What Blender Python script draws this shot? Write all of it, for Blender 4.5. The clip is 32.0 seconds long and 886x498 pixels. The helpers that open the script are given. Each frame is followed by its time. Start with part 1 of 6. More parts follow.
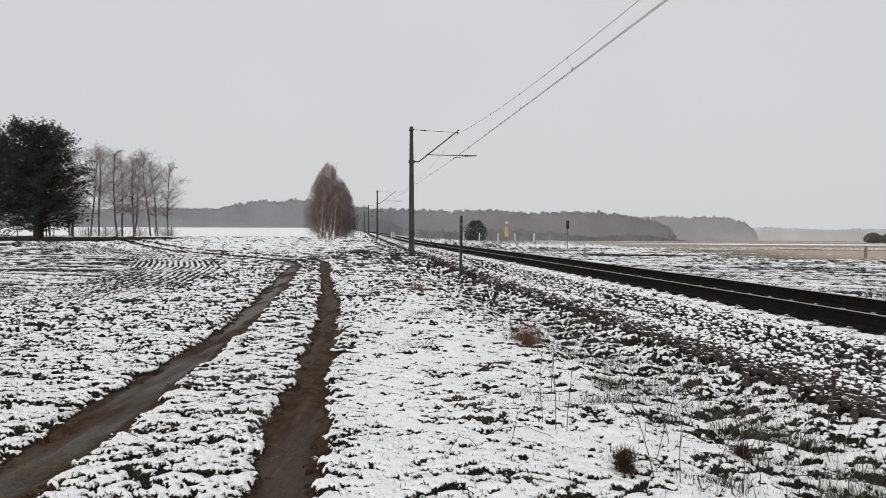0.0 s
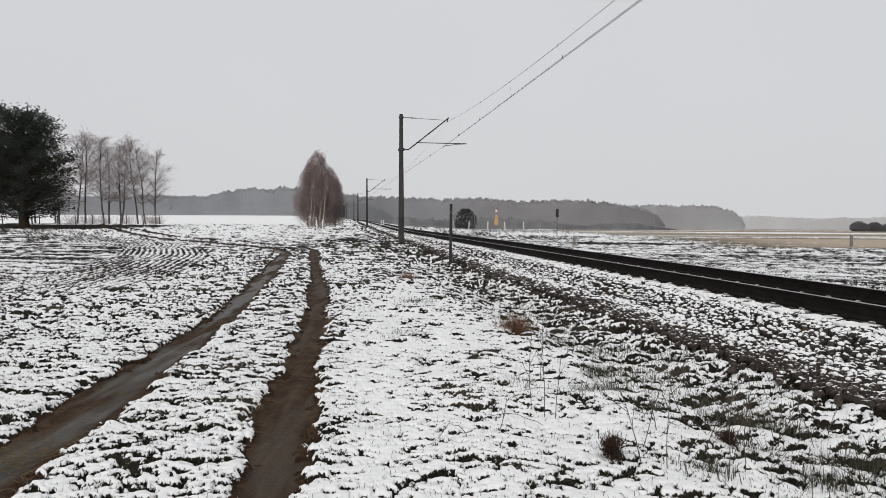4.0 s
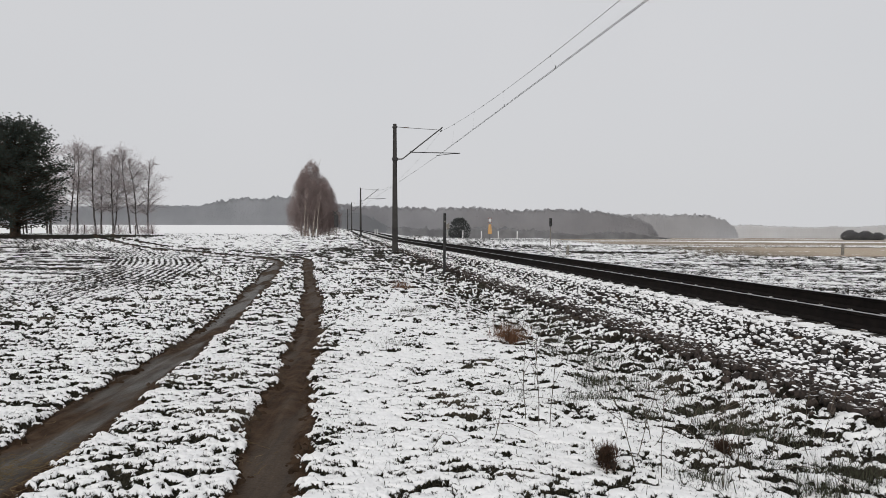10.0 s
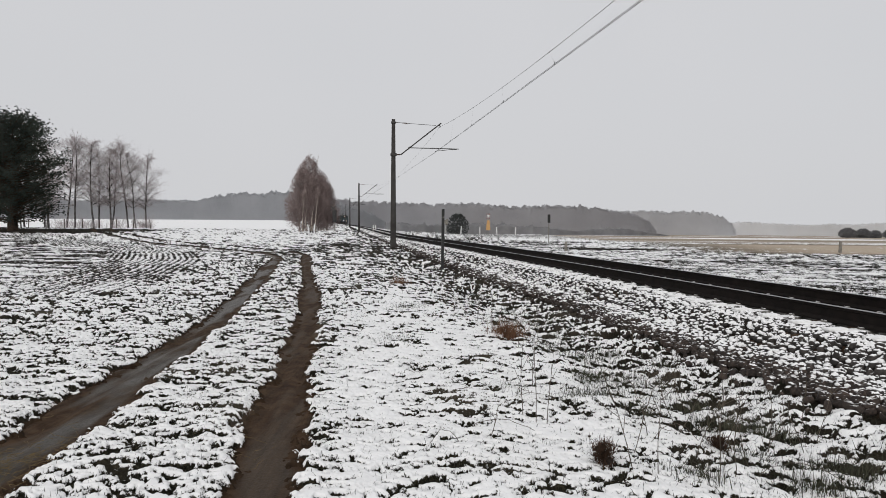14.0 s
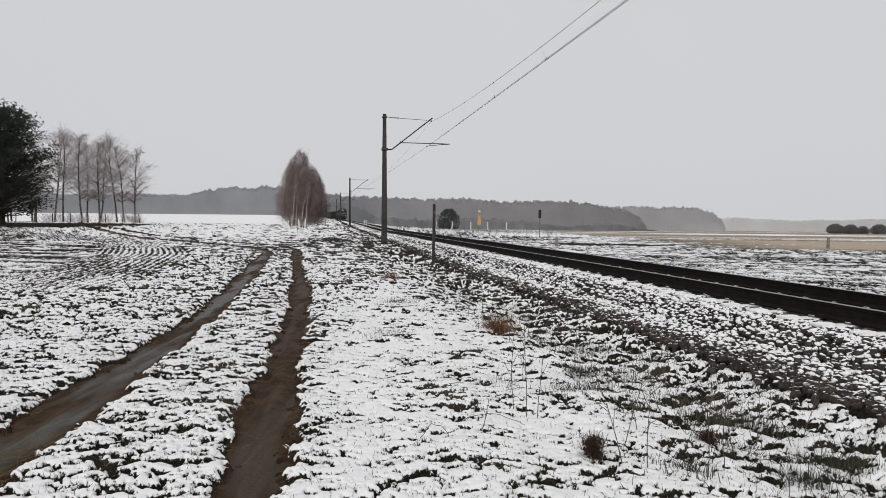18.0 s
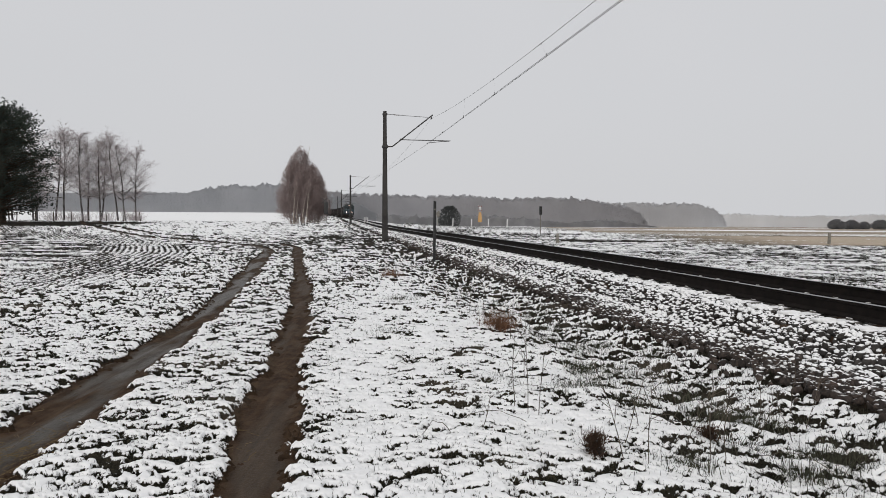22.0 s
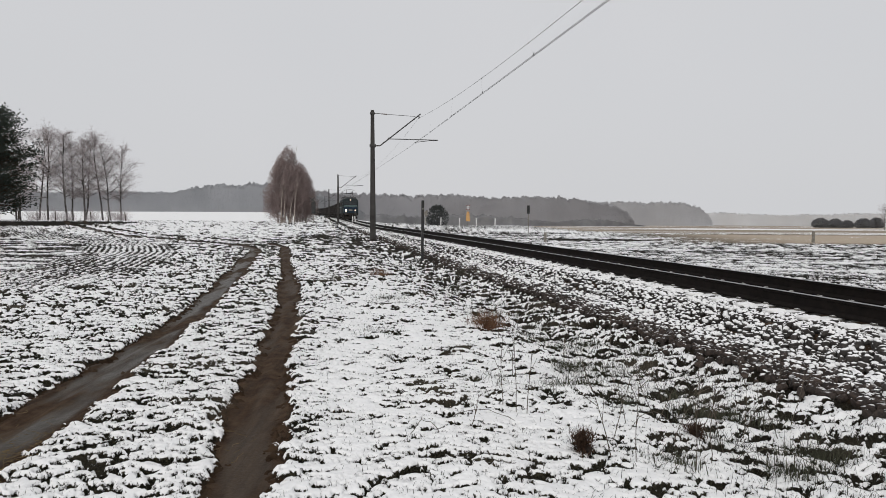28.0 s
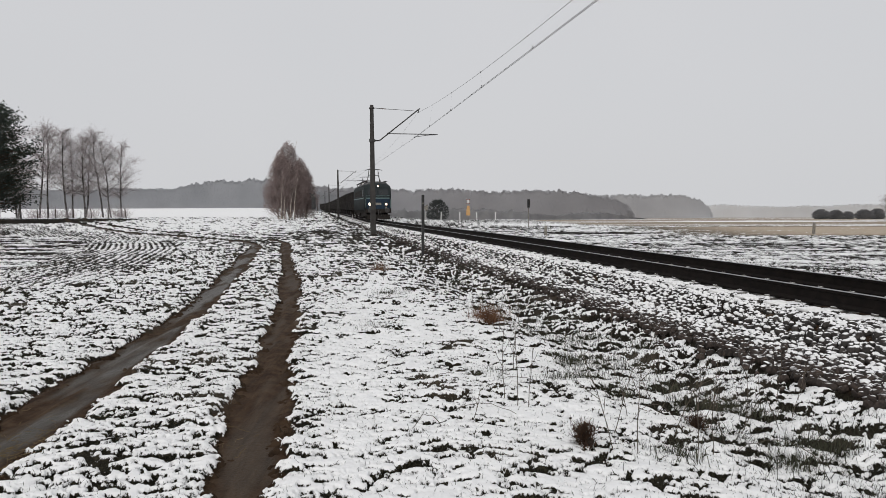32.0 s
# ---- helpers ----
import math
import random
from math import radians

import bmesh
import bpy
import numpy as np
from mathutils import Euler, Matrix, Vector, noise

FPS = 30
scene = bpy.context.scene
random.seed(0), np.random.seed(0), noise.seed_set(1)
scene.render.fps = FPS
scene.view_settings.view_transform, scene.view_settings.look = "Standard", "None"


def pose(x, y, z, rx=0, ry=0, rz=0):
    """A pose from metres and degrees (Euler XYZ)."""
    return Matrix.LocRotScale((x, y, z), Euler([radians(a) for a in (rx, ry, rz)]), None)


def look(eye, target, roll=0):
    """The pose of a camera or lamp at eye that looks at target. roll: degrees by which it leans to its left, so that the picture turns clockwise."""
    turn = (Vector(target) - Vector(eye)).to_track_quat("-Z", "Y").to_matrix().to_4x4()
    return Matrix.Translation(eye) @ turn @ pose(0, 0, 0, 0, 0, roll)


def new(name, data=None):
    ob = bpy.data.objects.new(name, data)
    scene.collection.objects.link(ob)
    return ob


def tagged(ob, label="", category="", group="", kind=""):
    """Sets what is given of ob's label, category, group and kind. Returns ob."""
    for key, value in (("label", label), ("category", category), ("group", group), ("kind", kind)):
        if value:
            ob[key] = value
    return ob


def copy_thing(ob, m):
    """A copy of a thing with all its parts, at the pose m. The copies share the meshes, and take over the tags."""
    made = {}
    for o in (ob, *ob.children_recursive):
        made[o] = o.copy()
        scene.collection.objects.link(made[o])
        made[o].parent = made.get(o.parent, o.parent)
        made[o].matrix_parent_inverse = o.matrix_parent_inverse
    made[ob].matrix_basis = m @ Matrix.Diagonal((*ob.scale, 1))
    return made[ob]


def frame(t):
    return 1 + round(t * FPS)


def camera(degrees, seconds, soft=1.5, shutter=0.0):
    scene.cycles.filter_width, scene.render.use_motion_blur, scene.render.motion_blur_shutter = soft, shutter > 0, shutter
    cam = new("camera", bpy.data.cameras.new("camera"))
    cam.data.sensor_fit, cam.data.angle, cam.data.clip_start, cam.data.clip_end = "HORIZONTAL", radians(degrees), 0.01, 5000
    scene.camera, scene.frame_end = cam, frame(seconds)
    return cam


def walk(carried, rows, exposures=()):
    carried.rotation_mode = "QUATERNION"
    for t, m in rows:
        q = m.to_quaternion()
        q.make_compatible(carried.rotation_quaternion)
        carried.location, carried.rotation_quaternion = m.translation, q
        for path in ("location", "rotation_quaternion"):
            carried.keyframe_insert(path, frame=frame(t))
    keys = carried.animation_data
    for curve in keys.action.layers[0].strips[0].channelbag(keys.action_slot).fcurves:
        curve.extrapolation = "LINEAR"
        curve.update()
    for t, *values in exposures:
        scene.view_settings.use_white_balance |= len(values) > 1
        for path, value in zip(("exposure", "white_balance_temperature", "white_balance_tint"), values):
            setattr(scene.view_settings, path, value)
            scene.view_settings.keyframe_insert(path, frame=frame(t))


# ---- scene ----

# ---------------------------------------------------------------- camera
cam = camera(68.15, 32.0, soft=0.5)
EYE = (0.0, 0.0, 1.6)
PATH = [  # seconds, tilt, lean and turn of the hand-held camera, in degrees
    (0.0, 88.468, 0.000, -0.000), (0.5, 88.482, 0.156, 0.067), (1.0, 88.065, 0.061, -0.114), (1.5, 87.541, -0.157, -0.111),
    (2.0, 87.758, -0.359, -0.226), (2.5, 87.776, -0.332, -0.785), (3.0, 87.535, -0.224, -1.012), (3.5, 87.367, -0.106, -0.982),
    (5.5, 87.804, -0.136, -0.547), (6.0, 87.646, -0.021, -0.425), (6.5, 87.987, -0.144, -0.565), (7.0, 88.186, -0.150, -0.296),
    (7.5, 88.441, -0.119, -0.396), (8.0, 88.286, -0.026, -1.087), (8.5, 88.648, 0.066, -1.333), (9.0, 88.470, 0.197, -1.593),
    (9.5, 88.542, -0.058, -1.659), (10.0, 88.252, 0.003, -1.443), (10.5, 88.232, 0.027, -1.560), (11.0, 88.046, -0.200, -1.225),
    (11.5, 88.421, -0.317, -1.976), (12.0, 88.651, -0.269, -2.001), (12.5, 88.209, -0.290, -1.664), (13.0, 88.220, -0.206, -1.720),
    (13.5, 88.142, -0.244, -1.788), (14.0, 87.887, -0.257, -1.590), (14.5, 87.959, -0.254, -2.045), (16.5, 87.379, -0.739, -2.445),
    (17.0, 87.637, -0.550, -1.981), (17.5, 87.904, -0.716, -2.465), (18.0, 87.461, -0.388, -2.371), (18.5, 87.201, -0.253, -2.448),
    (19.0, 87.135, -0.190, -2.507), (19.5, 87.002, -0.103, -2.479), (20.0, 86.886, -0.138, -2.378), (20.5, 86.836, -0.160, -2.390),
    (21.0, 86.986, -0.183, -2.499), (21.5, 87.028, -0.103, -2.453), (22.0, 87.199, -0.165, -2.309), (22.5, 87.429, -0.283, -2.133),
    (23.0, 87.677, -0.316, -2.495), (23.5, 87.534, -0.054, -2.328), (24.0, 87.322, 0.126, -2.451), (24.5, 87.306, 0.077, -2.192),
    (25.0, 87.068, 0.253, -2.282), (25.5, 86.938, 0.333, -2.110), (27.5, 87.264, -0.045, -2.947), (28.0, 87.135, -0.085, -3.359),
    (28.5, 86.910, 0.104, -3.183), (29.0, 87.208, 0.014, -3.271), (29.5, 87.322, 0.263, -3.279), (30.0, 87.591, 0.158, -3.175),
    (30.5, 87.391, 0.291, -3.131), (31.0, 87.020, 0.391, -3.069), (31.5, 86.642, 0.257, -3.220), (32.0, 86.647, 0.382, -3.340),
]
walk(cam, [(t, pose(*EYE, rx, ry, rz)) for t, rx, ry, rz in PATH], [(0.0, 0.0, 6500, 10), (7.0, 0.0, 6500, 10.2), (12.0, -0.05, 6500, 10.8), (32.0, -0.05, 6500, 10.6)])

# ---------------------------------------------------------------- overcast winter sky
SUN_UP, SUN_ROUND = 32.0, 200.0
world = bpy.data.worlds.new("overcast")
scene.world = world
world.use_nodes = True
wn, wl = world.node_tree.nodes, world.node_tree.links
wn.clear()
w_out = wn.new("ShaderNodeOutputWorld")
w_bg = wn.new("ShaderNodeBackground")
w_sky = wn.new("ShaderNodeTexSky")
w_sky.sky_type, w_sky.sun_disc = "NISHITA", False
w_sky.sun_elevation, w_sky.sun_rotation = radians(SUN_UP), radians(SUN_ROUND)
w_sky.air_density, w_sky.dust_density = 1.0, 6.0
w_tc = wn.new("ShaderNodeTexCoord")
w_noise = wn.new("ShaderNodeTexNoise")
w_noise.inputs["Scale"].default_value, w_noise.inputs["Detail"].default_value = 1.6, 3.0
w_ramp = wn.new("ShaderNodeValToRGB")
w_ramp.color_ramp.elements[0].position, w_ramp.color_ramp.elements[0].color = 0.3, (6.42, 6.54, 6.72, 1)
w_ramp.color_ramp.elements[1].position, w_ramp.color_ramp.elements[1].color = 0.7, (6.72, 6.78, 6.94, 1)
w_mix = wn.new("ShaderNodeMixRGB")
w_mix.inputs[0].default_value = 0.96
wl.new(w_tc.outputs["Generated"], w_noise.inputs["Vector"])
wl.new(w_noise.outputs["Fac"], w_ramp.inputs["Fac"])
wl.new(w_sky.outputs["Color"], w_mix.inputs[1])
wl.new(w_ramp.outputs["Color"], w_mix.inputs[2])
wl.new(w_mix.outputs["Color"], w_bg.inputs["Color"])
w_bg.inputs["Strength"].default_value = 0.1
wl.new(w_bg.outputs["Background"], w_out.inputs["Surface"])

sun = new("sun", bpy.data.lights.new("sun", "SUN"))
sun.data.energy, sun.data.angle, sun.data.color = 1.2, radians(40), (1.0, 0.98, 0.95)
sun.matrix_world = look((0, 0, 60), (60 * math.sin(radians(SUN_ROUND)) * -1, -60 * math.cos(radians(SUN_ROUND)), 60 - 60 * math.tan(radians(SUN_UP))))
scene.view_settings.exposure = 0.0


# ---------------------------------------------------------------- materials
def nodes_of(name):
    m = bpy.data.materials.new(name)
    m.use_nodes = True
    nt = m.node_tree
    bsdf = nt.nodes["Principled BSDF"]
    return m, nt, bsdf


def noise_node(nt, scale, detail=4.0, rough=0.55, vector=None):
    n = nt.nodes.new("ShaderNodeTexNoise")
    n.inputs["Scale"].default_value, n.inputs["Detail"].default_value, n.inputs["Roughness"].default_value = scale, detail, rough
    if vector is not None:
        nt.links.new(vector, n.inputs["Vector"])
    return n


def ramp_node(nt, fac, stops):
    r = nt.nodes.new("ShaderNodeValToRGB")
    while len(r.color_ramp.elements) < len(stops):
        r.color_ramp.elements.new(0.5)
    for e, (p, c) in zip(r.color_ramp.elements, stops):
        e.position, e.color = p, (*c, 1) if len(c) == 3 else c
    nt.links.new(fac, r.inputs["Fac"])
    return r


def math_node(nt, op, a, b, clamp=False):
    n = nt.nodes.new("ShaderNodeMath")
    n.operation, n.use_clamp = op, clamp
    for i, v in enumerate((a, b)):
        if isinstance(v, (int, float)):
            n.inputs[i].default_value = v
        else:
            nt.links.new(v, n.inputs[i])
    return n.outputs[0]


def position(nt):
    return nt.nodes.new("ShaderNodeNewGeometry").outputs["Position"]


def bump(nt, bsdf, height, strength, distance):
    b = nt.nodes.new("ShaderNodeBump")
    b.inputs["Strength"].default_value, b.inputs["Distance"].default_value = strength, distance
    nt.links.new(height, b.inputs["Height"])
    nt.links.new(b.outputs["Normal"], bsdf.inputs["Normal"])


def plain(name, dark, light, scale=8.0, rough=0.7, metal=0.0, bump_size=0.004, spread=(0.3, 0.7), vary=False):
    """A surface whose colour wanders between two tones, with a fine relief."""
    m, nt, bsdf = nodes_of(name)
    obj = nt.nodes.new("ShaderNodeTexCoord").outputs["Object"]
    big = noise_node(nt, scale, 5.0, 0.6, obj)
    r = ramp_node(nt, big.outputs["Fac"], [(spread[0], dark), (spread[1], light)])
    colour = r.outputs["Color"]
    if vary:
        info = nt.nodes.new("ShaderNodeNewGeometry").outputs["Random Per Island"]
        hsv = nt.nodes.new("ShaderNodeHueSaturation")
        nt.links.new(math_node(nt, "MULTIPLY_ADD", info, 0.7), hsv.inputs["Value"])
        hsv.inputs["Value"].links[0].from_node.inputs[2].default_value = 0.65
        nt.links.new(colour, hsv.inputs["Color"])
        colour = hsv.outputs["Color"]
    nt.links.new(colour, bsdf.inputs["Base Color"])
    bsdf.inputs["Roughness"].default_value, bsdf.inputs["Metallic"].default_value = rough, metal
    if rough >= 0.8:
        bsdf.inputs["Specular IOR Level"].default_value = 0.15
    if bump_size:
        fine = noise_node(nt, scale * 6, 4.0, 0.6, obj)
        bump(nt, bsdf, fine.outputs["Fac"], 0.5, bump_size)
    return m


SNOW_A, SNOW_B = (0.85, 0.85, 0.85), (0.93, 0.928, 0.922)


def snow_capped(name, dark, light, low=0.35, high=0.6, scale=20.0, rough=0.85, patch=0.35, vary=True):
    """Stone, wood or iron with fresh snow lying on its upward faces."""
    m, nt, bsdf = nodes_of(name)
    geo = nt.nodes.new("ShaderNodeNewGeometry")
    n = noise_node(nt, scale, 4.0, 0.6, geo.outputs["Position"])
    base = ramp_node(nt, n.outputs["Fac"], [(0.3, dark), (0.7, light)]).outputs["Color"]
    if vary:
        hsv = nt.nodes.new("ShaderNodeHueSaturation")
        info = nt.nodes.new("ShaderNodeObjectInfo")
        both = math_node(nt, "ADD", geo.outputs["Random Per Island"], info.outputs["Random"])
        nt.links.new(math_node(nt, "ADD", math_node(nt, "MULTIPLY", math_node(nt, "FRACT", both, 0.0), 0.9), 0.55), hsv.inputs["Value"])
        nt.links.new(base, hsv.inputs["Color"])
        base = hsv.outputs["Color"]
    sep = nt.nodes.new("ShaderNodeSeparateXYZ")
    nt.links.new(geo.outputs["Normal"], sep.inputs[0])
    wob = noise_node(nt, scale * 0.3, 3.0, 0.6, geo.outputs["Position"])
    up = math_node(nt, "ADD", sep.outputs["Z"], math_node(nt, "MULTIPLY", math_node(nt, "SUBTRACT", wob.outputs["Fac"], 0.5), patch))
    mask = nt.nodes.new("ShaderNodeMapRange")
    mask.interpolation_type = "SMOOTHSTEP"
    mask.inputs["From Min"].default_value, mask.inputs["From Max"].default_value = low, high
    nt.links.new(up, mask.inputs["Value"])
    mix = nt.nodes.new("ShaderNodeMixRGB")
    nt.links.new(mask.outputs["Result"], mix.inputs[0])
    nt.links.new(base, mix.inputs[1])
    snow = ramp_node(nt, n.outputs["Fac"], [(0.3, SNOW_A), (0.7, SNOW_B)])
    nt.links.new(snow.outputs["Color"], mix.inputs[2])
    nt.links.new(mix.outputs["Color"], bsdf.inputs["Base Color"])
    bsdf.inputs["Roughness"].default_value = rough
    bump(nt, bsdf, n.outputs["Fac"], 0.4, 0.01)
    return m


def ground_material():
    """Thin snow on grass and soil: the sheet carries how much lies bare, how muddy and how straw-coloured it is."""
    m, nt, bsdf = nodes_of("snowy_ground")
    pos = position(nt)

    def attr(n):
        a = nt.nodes.new("ShaderNodeAttribute")
        a.attribute_name = n
        return a.outputs["Fac"]
    fine = noise_node(nt, 46.0, 5.0, 0.65, pos)
    mid = noise_node(nt, 9.0, 4.0, 0.6, pos)
    edge = math_node(nt, "ADD", attr("bare"), math_node(nt, "MULTIPLY", math_node(nt, "SUBTRACT", fine.outputs["Fac"], 0.5), 0.75))
    patchy = noise_node(nt, 4.5, 4.0, 0.65, pos)
    edge = math_node(nt, "ADD", edge, math_node(nt, "MULTIPLY", math_node(nt, "MULTIPLY", math_node(nt, "SUBTRACT", patchy.outputs["Fac"], 0.5), 2.6), attr("loose")))
    drawn = nt.nodes.new("ShaderNodeVectorMath")
    drawn.operation = "MULTIPLY"
    drawn.inputs[1].default_value = (0.35, 2.4, 1.0)
    nt.links.new(pos, drawn.inputs[0])
    lines = noise_node(nt, 1.0, 3.0, 0.6, drawn.outputs[0])
    edge = math_node(nt, "ADD", edge, math_node(nt, "MULTIPLY", math_node(nt, "MULTIPLY", math_node(nt, "SUBTRACT", lines.outputs["Fac"], 0.5), 2.2), attr("rows")))
    mask = nt.nodes.new("ShaderNodeMapRange")
    mask.interpolation_type = "SMOOTHSTEP"
    mask.inputs["From Min"].default_value, mask.inputs["From Max"].default_value = 0.455, 0.545
    nt.links.new(edge, mask.inputs["Value"])
    grass = ramp_node(nt, fine.outputs["Fac"], [(0.32, (0.004, 0.004, 0.003)), (0.52, (0.014, 0.013, 0.009)), (0.7, (0.06, 0.053, 0.034))])
    soil = ramp_node(nt, mid.outputs["Fac"], [(0.3, (0.009, 0.0075, 0.006)), (0.7, (0.03, 0.024, 0.019))])
    straw = ramp_node(nt, fine.outputs["Fac"], [(0.25, (0.34, 0.27, 0.20)), (0.75, (0.60, 0.51, 0.41))])
    worn = nt.nodes.new("ShaderNodeMixRGB")
    open_earth = nt.nodes.new("ShaderNodeMapRange")
    open_earth.inputs["From Min"].default_value, open_earth.inputs["From Max"].default_value = 0.84, 0.98
    nt.links.new(attr("soil"), open_earth.inputs["Value"])
    earth = ramp_node(nt, mid.outputs["Fac"], [(0.3, (0.022, 0.014, 0.009)), (0.7, (0.06, 0.039, 0.025))])
    nt.links.new(open_earth.outputs["Result"], worn.inputs[0])
    nt.links.new(soil.outputs["Color"], worn.inputs[1])
    nt.links.new(earth.outputs["Color"], worn.inputs[2])
    a = nt.nodes.new("ShaderNodeMixRGB")
    nt.links.new(attr("soil"), a.inputs[0])
    nt.links.new(grass.outputs["Color"], a.inputs[1])
    nt.links.new(worn.outputs["Color"], a.inputs[2])
    b = nt.nodes.new("ShaderNodeMixRGB")
    nt.links.new(attr("straw"), b.inputs[0])
    nt.links.new(a.outputs["Color"], b.inputs[1])
    nt.links.new(straw.outputs["Color"], b.inputs[2])
    snow = ramp_node(nt, mid.outputs["Fac"], [(0.3, SNOW_A), (0.7, SNOW_B)])
    c = nt.nodes.new("ShaderNodeMixRGB")
    nt.links.new(mask.outputs["Result"], c.inputs[0])
    nt.links.new(snow.outputs["Color"], c.inputs[1])
    nt.links.new(b.outputs["Color"], c.inputs[2])
    nt.links.new(c.outputs["Color"], bsdf.inputs["Base Color"])
    bsdf.inputs["Roughness"].default_value = 0.8
    nt.links.new(math_node(nt, "SUBTRACT", 0.2, math_node(nt, "MULTIPLY", mask.outputs["Result"], 0.18)), bsdf.inputs["Specular IOR Level"])
    height = math_node(nt, "SUBTRACT", math_node(nt, "ADD", math_node(nt, "MULTIPLY", mid.outputs["Fac"], 1.5), math_node(nt, "MULTIPLY", fine.outputs["Fac"], 0.5)), math_node(nt, "MULTIPLY", mask.outputs["Result"], 0.8))
    bump(nt, bsdf, height, 0.55, 0.025)
    return m


def mud_material(name, browns, greys, wet_from, gloss):
    """Trodden mud, wet and grey along the middle of the rut."""
    m, nt, bsdf = nodes_of(name)
    pos = position(nt)
    fine, mid, wide = noise_node(nt, 45.0, 5.0, 0.65, pos), noise_node(nt, 6.0, 4.0, 0.6, pos), noise_node(nt, 1.0, 3.0, 0.55)
    slow = nt.nodes.new("ShaderNodeVectorMath")
    slow.operation = "MULTIPLY"
    slow.inputs[1].default_value = (2.2, 0.4, 1.0)
    nt.links.new(pos, slow.inputs[0])
    nt.links.new(slow.outputs[0], wide.inputs["Vector"])
    brown = ramp_node(nt, mid.outputs["Fac"], [(0.28, browns[0]), (0.5, browns[1]), (0.75, browns[2])])
    grey = ramp_node(nt, fine.outputs["Fac"], [(0.3, greys[0]), (0.7, greys[1])])
    mix = nt.nodes.new("ShaderNodeMixRGB")
    wet = nt.nodes.new("ShaderNodeMapRange")
    wet.inputs["From Min"].default_value, wet.inputs["From Max"].default_value = wet_from, wet_from + 0.15
    nt.links.new(wide.outputs["Fac"], wet.inputs["Value"])
    side = nt.nodes.new("ShaderNodeAttribute")
    side.attribute_name = "side"
    core = nt.nodes.new("ShaderNodeMapRange")
    core.interpolation_type = "SMOOTHSTEP"
    core.inputs["From Min"].default_value, core.inputs["From Max"].default_value = 0.62, 0.35
    nt.links.new(side.outputs["Fac"], core.inputs["Value"])
    damp = math_node(nt, "MULTIPLY", wet.outputs["Result"], core.outputs["Result"])
    nt.links.new(damp, mix.inputs[0])
    nt.links.new(brown.outputs["Color"], mix.inputs[1])
    nt.links.new(grey.outputs["Color"], mix.inputs[2])
    pull = nt.nodes.new("ShaderNodeVectorMath")
    pull.operation = "MULTIPLY"
    pull.inputs[1].default_value = (16.0, 1.3, 1.0)
    nt.links.new(pos, pull.inputs[0])
    tread = noise_node(nt, 1.0, 3.0, 0.6, pull.outputs[0])
    shade = ramp_node(nt, tread.outputs["Fac"], [(0.32, (0.65, 0.65, 0.65)), (0.66, (1.15, 1.15, 1.15))])
    worn = nt.nodes.new("ShaderNodeMixRGB")
    worn.blend_type = "MULTIPLY"
    worn.inputs[0].default_value = 1.0
    nt.links.new(mix.outputs["Color"], worn.inputs[1])
    nt.links.new(shade.outputs["Color"], worn.inputs[2])
    nt.links.new(worn.outputs["Color"], bsdf.inputs["Base Color"])
    rough = ramp_node(nt, damp, [(0.1, (0.8, 0.8, 0.8)), (0.9, (gloss, gloss, gloss))])
    nt.links.new(rough.outputs["Color"], bsdf.inputs["Roughness"])
    nt.links.new(math_node(nt, "ADD", math_node(nt, "MULTIPLY", damp, 0.16), 0.08), bsdf.inputs["Specular IOR Level"])
    bump(nt, bsdf, math_node(nt, "ADD", math_node(nt, "ADD", fine.outputs["Fac"], tread.outputs["Fac"]), math_node(nt, "MULTIPLY", mid.outputs["Fac"], 0.9)), 0.5, 0.02)
    return m


def hazed_twigs(name, dark, light, scale):
    """Haze coloured into a mass of fine twigs: pale, matt, and letting some light through."""
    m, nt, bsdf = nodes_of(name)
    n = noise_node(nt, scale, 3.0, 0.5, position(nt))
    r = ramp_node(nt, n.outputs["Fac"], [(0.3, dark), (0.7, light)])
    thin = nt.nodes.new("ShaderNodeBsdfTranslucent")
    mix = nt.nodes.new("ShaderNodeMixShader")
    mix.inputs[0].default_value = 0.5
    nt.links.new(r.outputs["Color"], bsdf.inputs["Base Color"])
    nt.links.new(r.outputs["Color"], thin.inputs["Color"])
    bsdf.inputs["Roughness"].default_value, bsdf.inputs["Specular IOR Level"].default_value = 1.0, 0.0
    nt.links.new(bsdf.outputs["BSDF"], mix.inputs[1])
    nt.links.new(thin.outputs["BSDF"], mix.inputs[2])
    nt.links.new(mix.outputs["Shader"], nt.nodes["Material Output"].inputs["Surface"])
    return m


def lamp_glow(name, colour, strength):
    m, nt, bsdf = nodes_of(name)
    bsdf.inputs["Base Color"].default_value = (*colour, 1)
    bsdf.inputs["Emission Color"].default_value = (*colour, 1)
    bsdf.inputs["Emission Strength"].default_value = strength
    return m


GROUND = ground_material()
BROWNS = ((0.026, 0.0145, 0.008), (0.054, 0.032, 0.018), (0.088, 0.056, 0.034))
MUD = mud_material("brown_mud", BROWNS, ((0.04, 0.026, 0.016), (0.075, 0.052, 0.034)), 0.48, 0.75)
# Wet core: glossier, its greys also standing for sky reflected there.
WET_MUD = mud_material("wet_sky_grey_mud", BROWNS, ((0.046, 0.039, 0.031), (0.078, 0.069, 0.057)), 0.40, 0.45)
STONE = snow_capped("ballast_stone", (0.012, 0.0102, 0.009), (0.048, 0.041, 0.036), 0.64, 0.84, 30.0, 0.85, 0.5)
SLEEPER = snow_capped("concrete_sleeper", (0.10, 0.095, 0.085), (0.2, 0.19, 0.175), 0.75, 0.92, 15.0)
RAIL = plain("rusty_rail", (0.006, 0.005, 0.0045), (0.014, 0.0105, 0.009), 6.0, 0.9, 0.0)
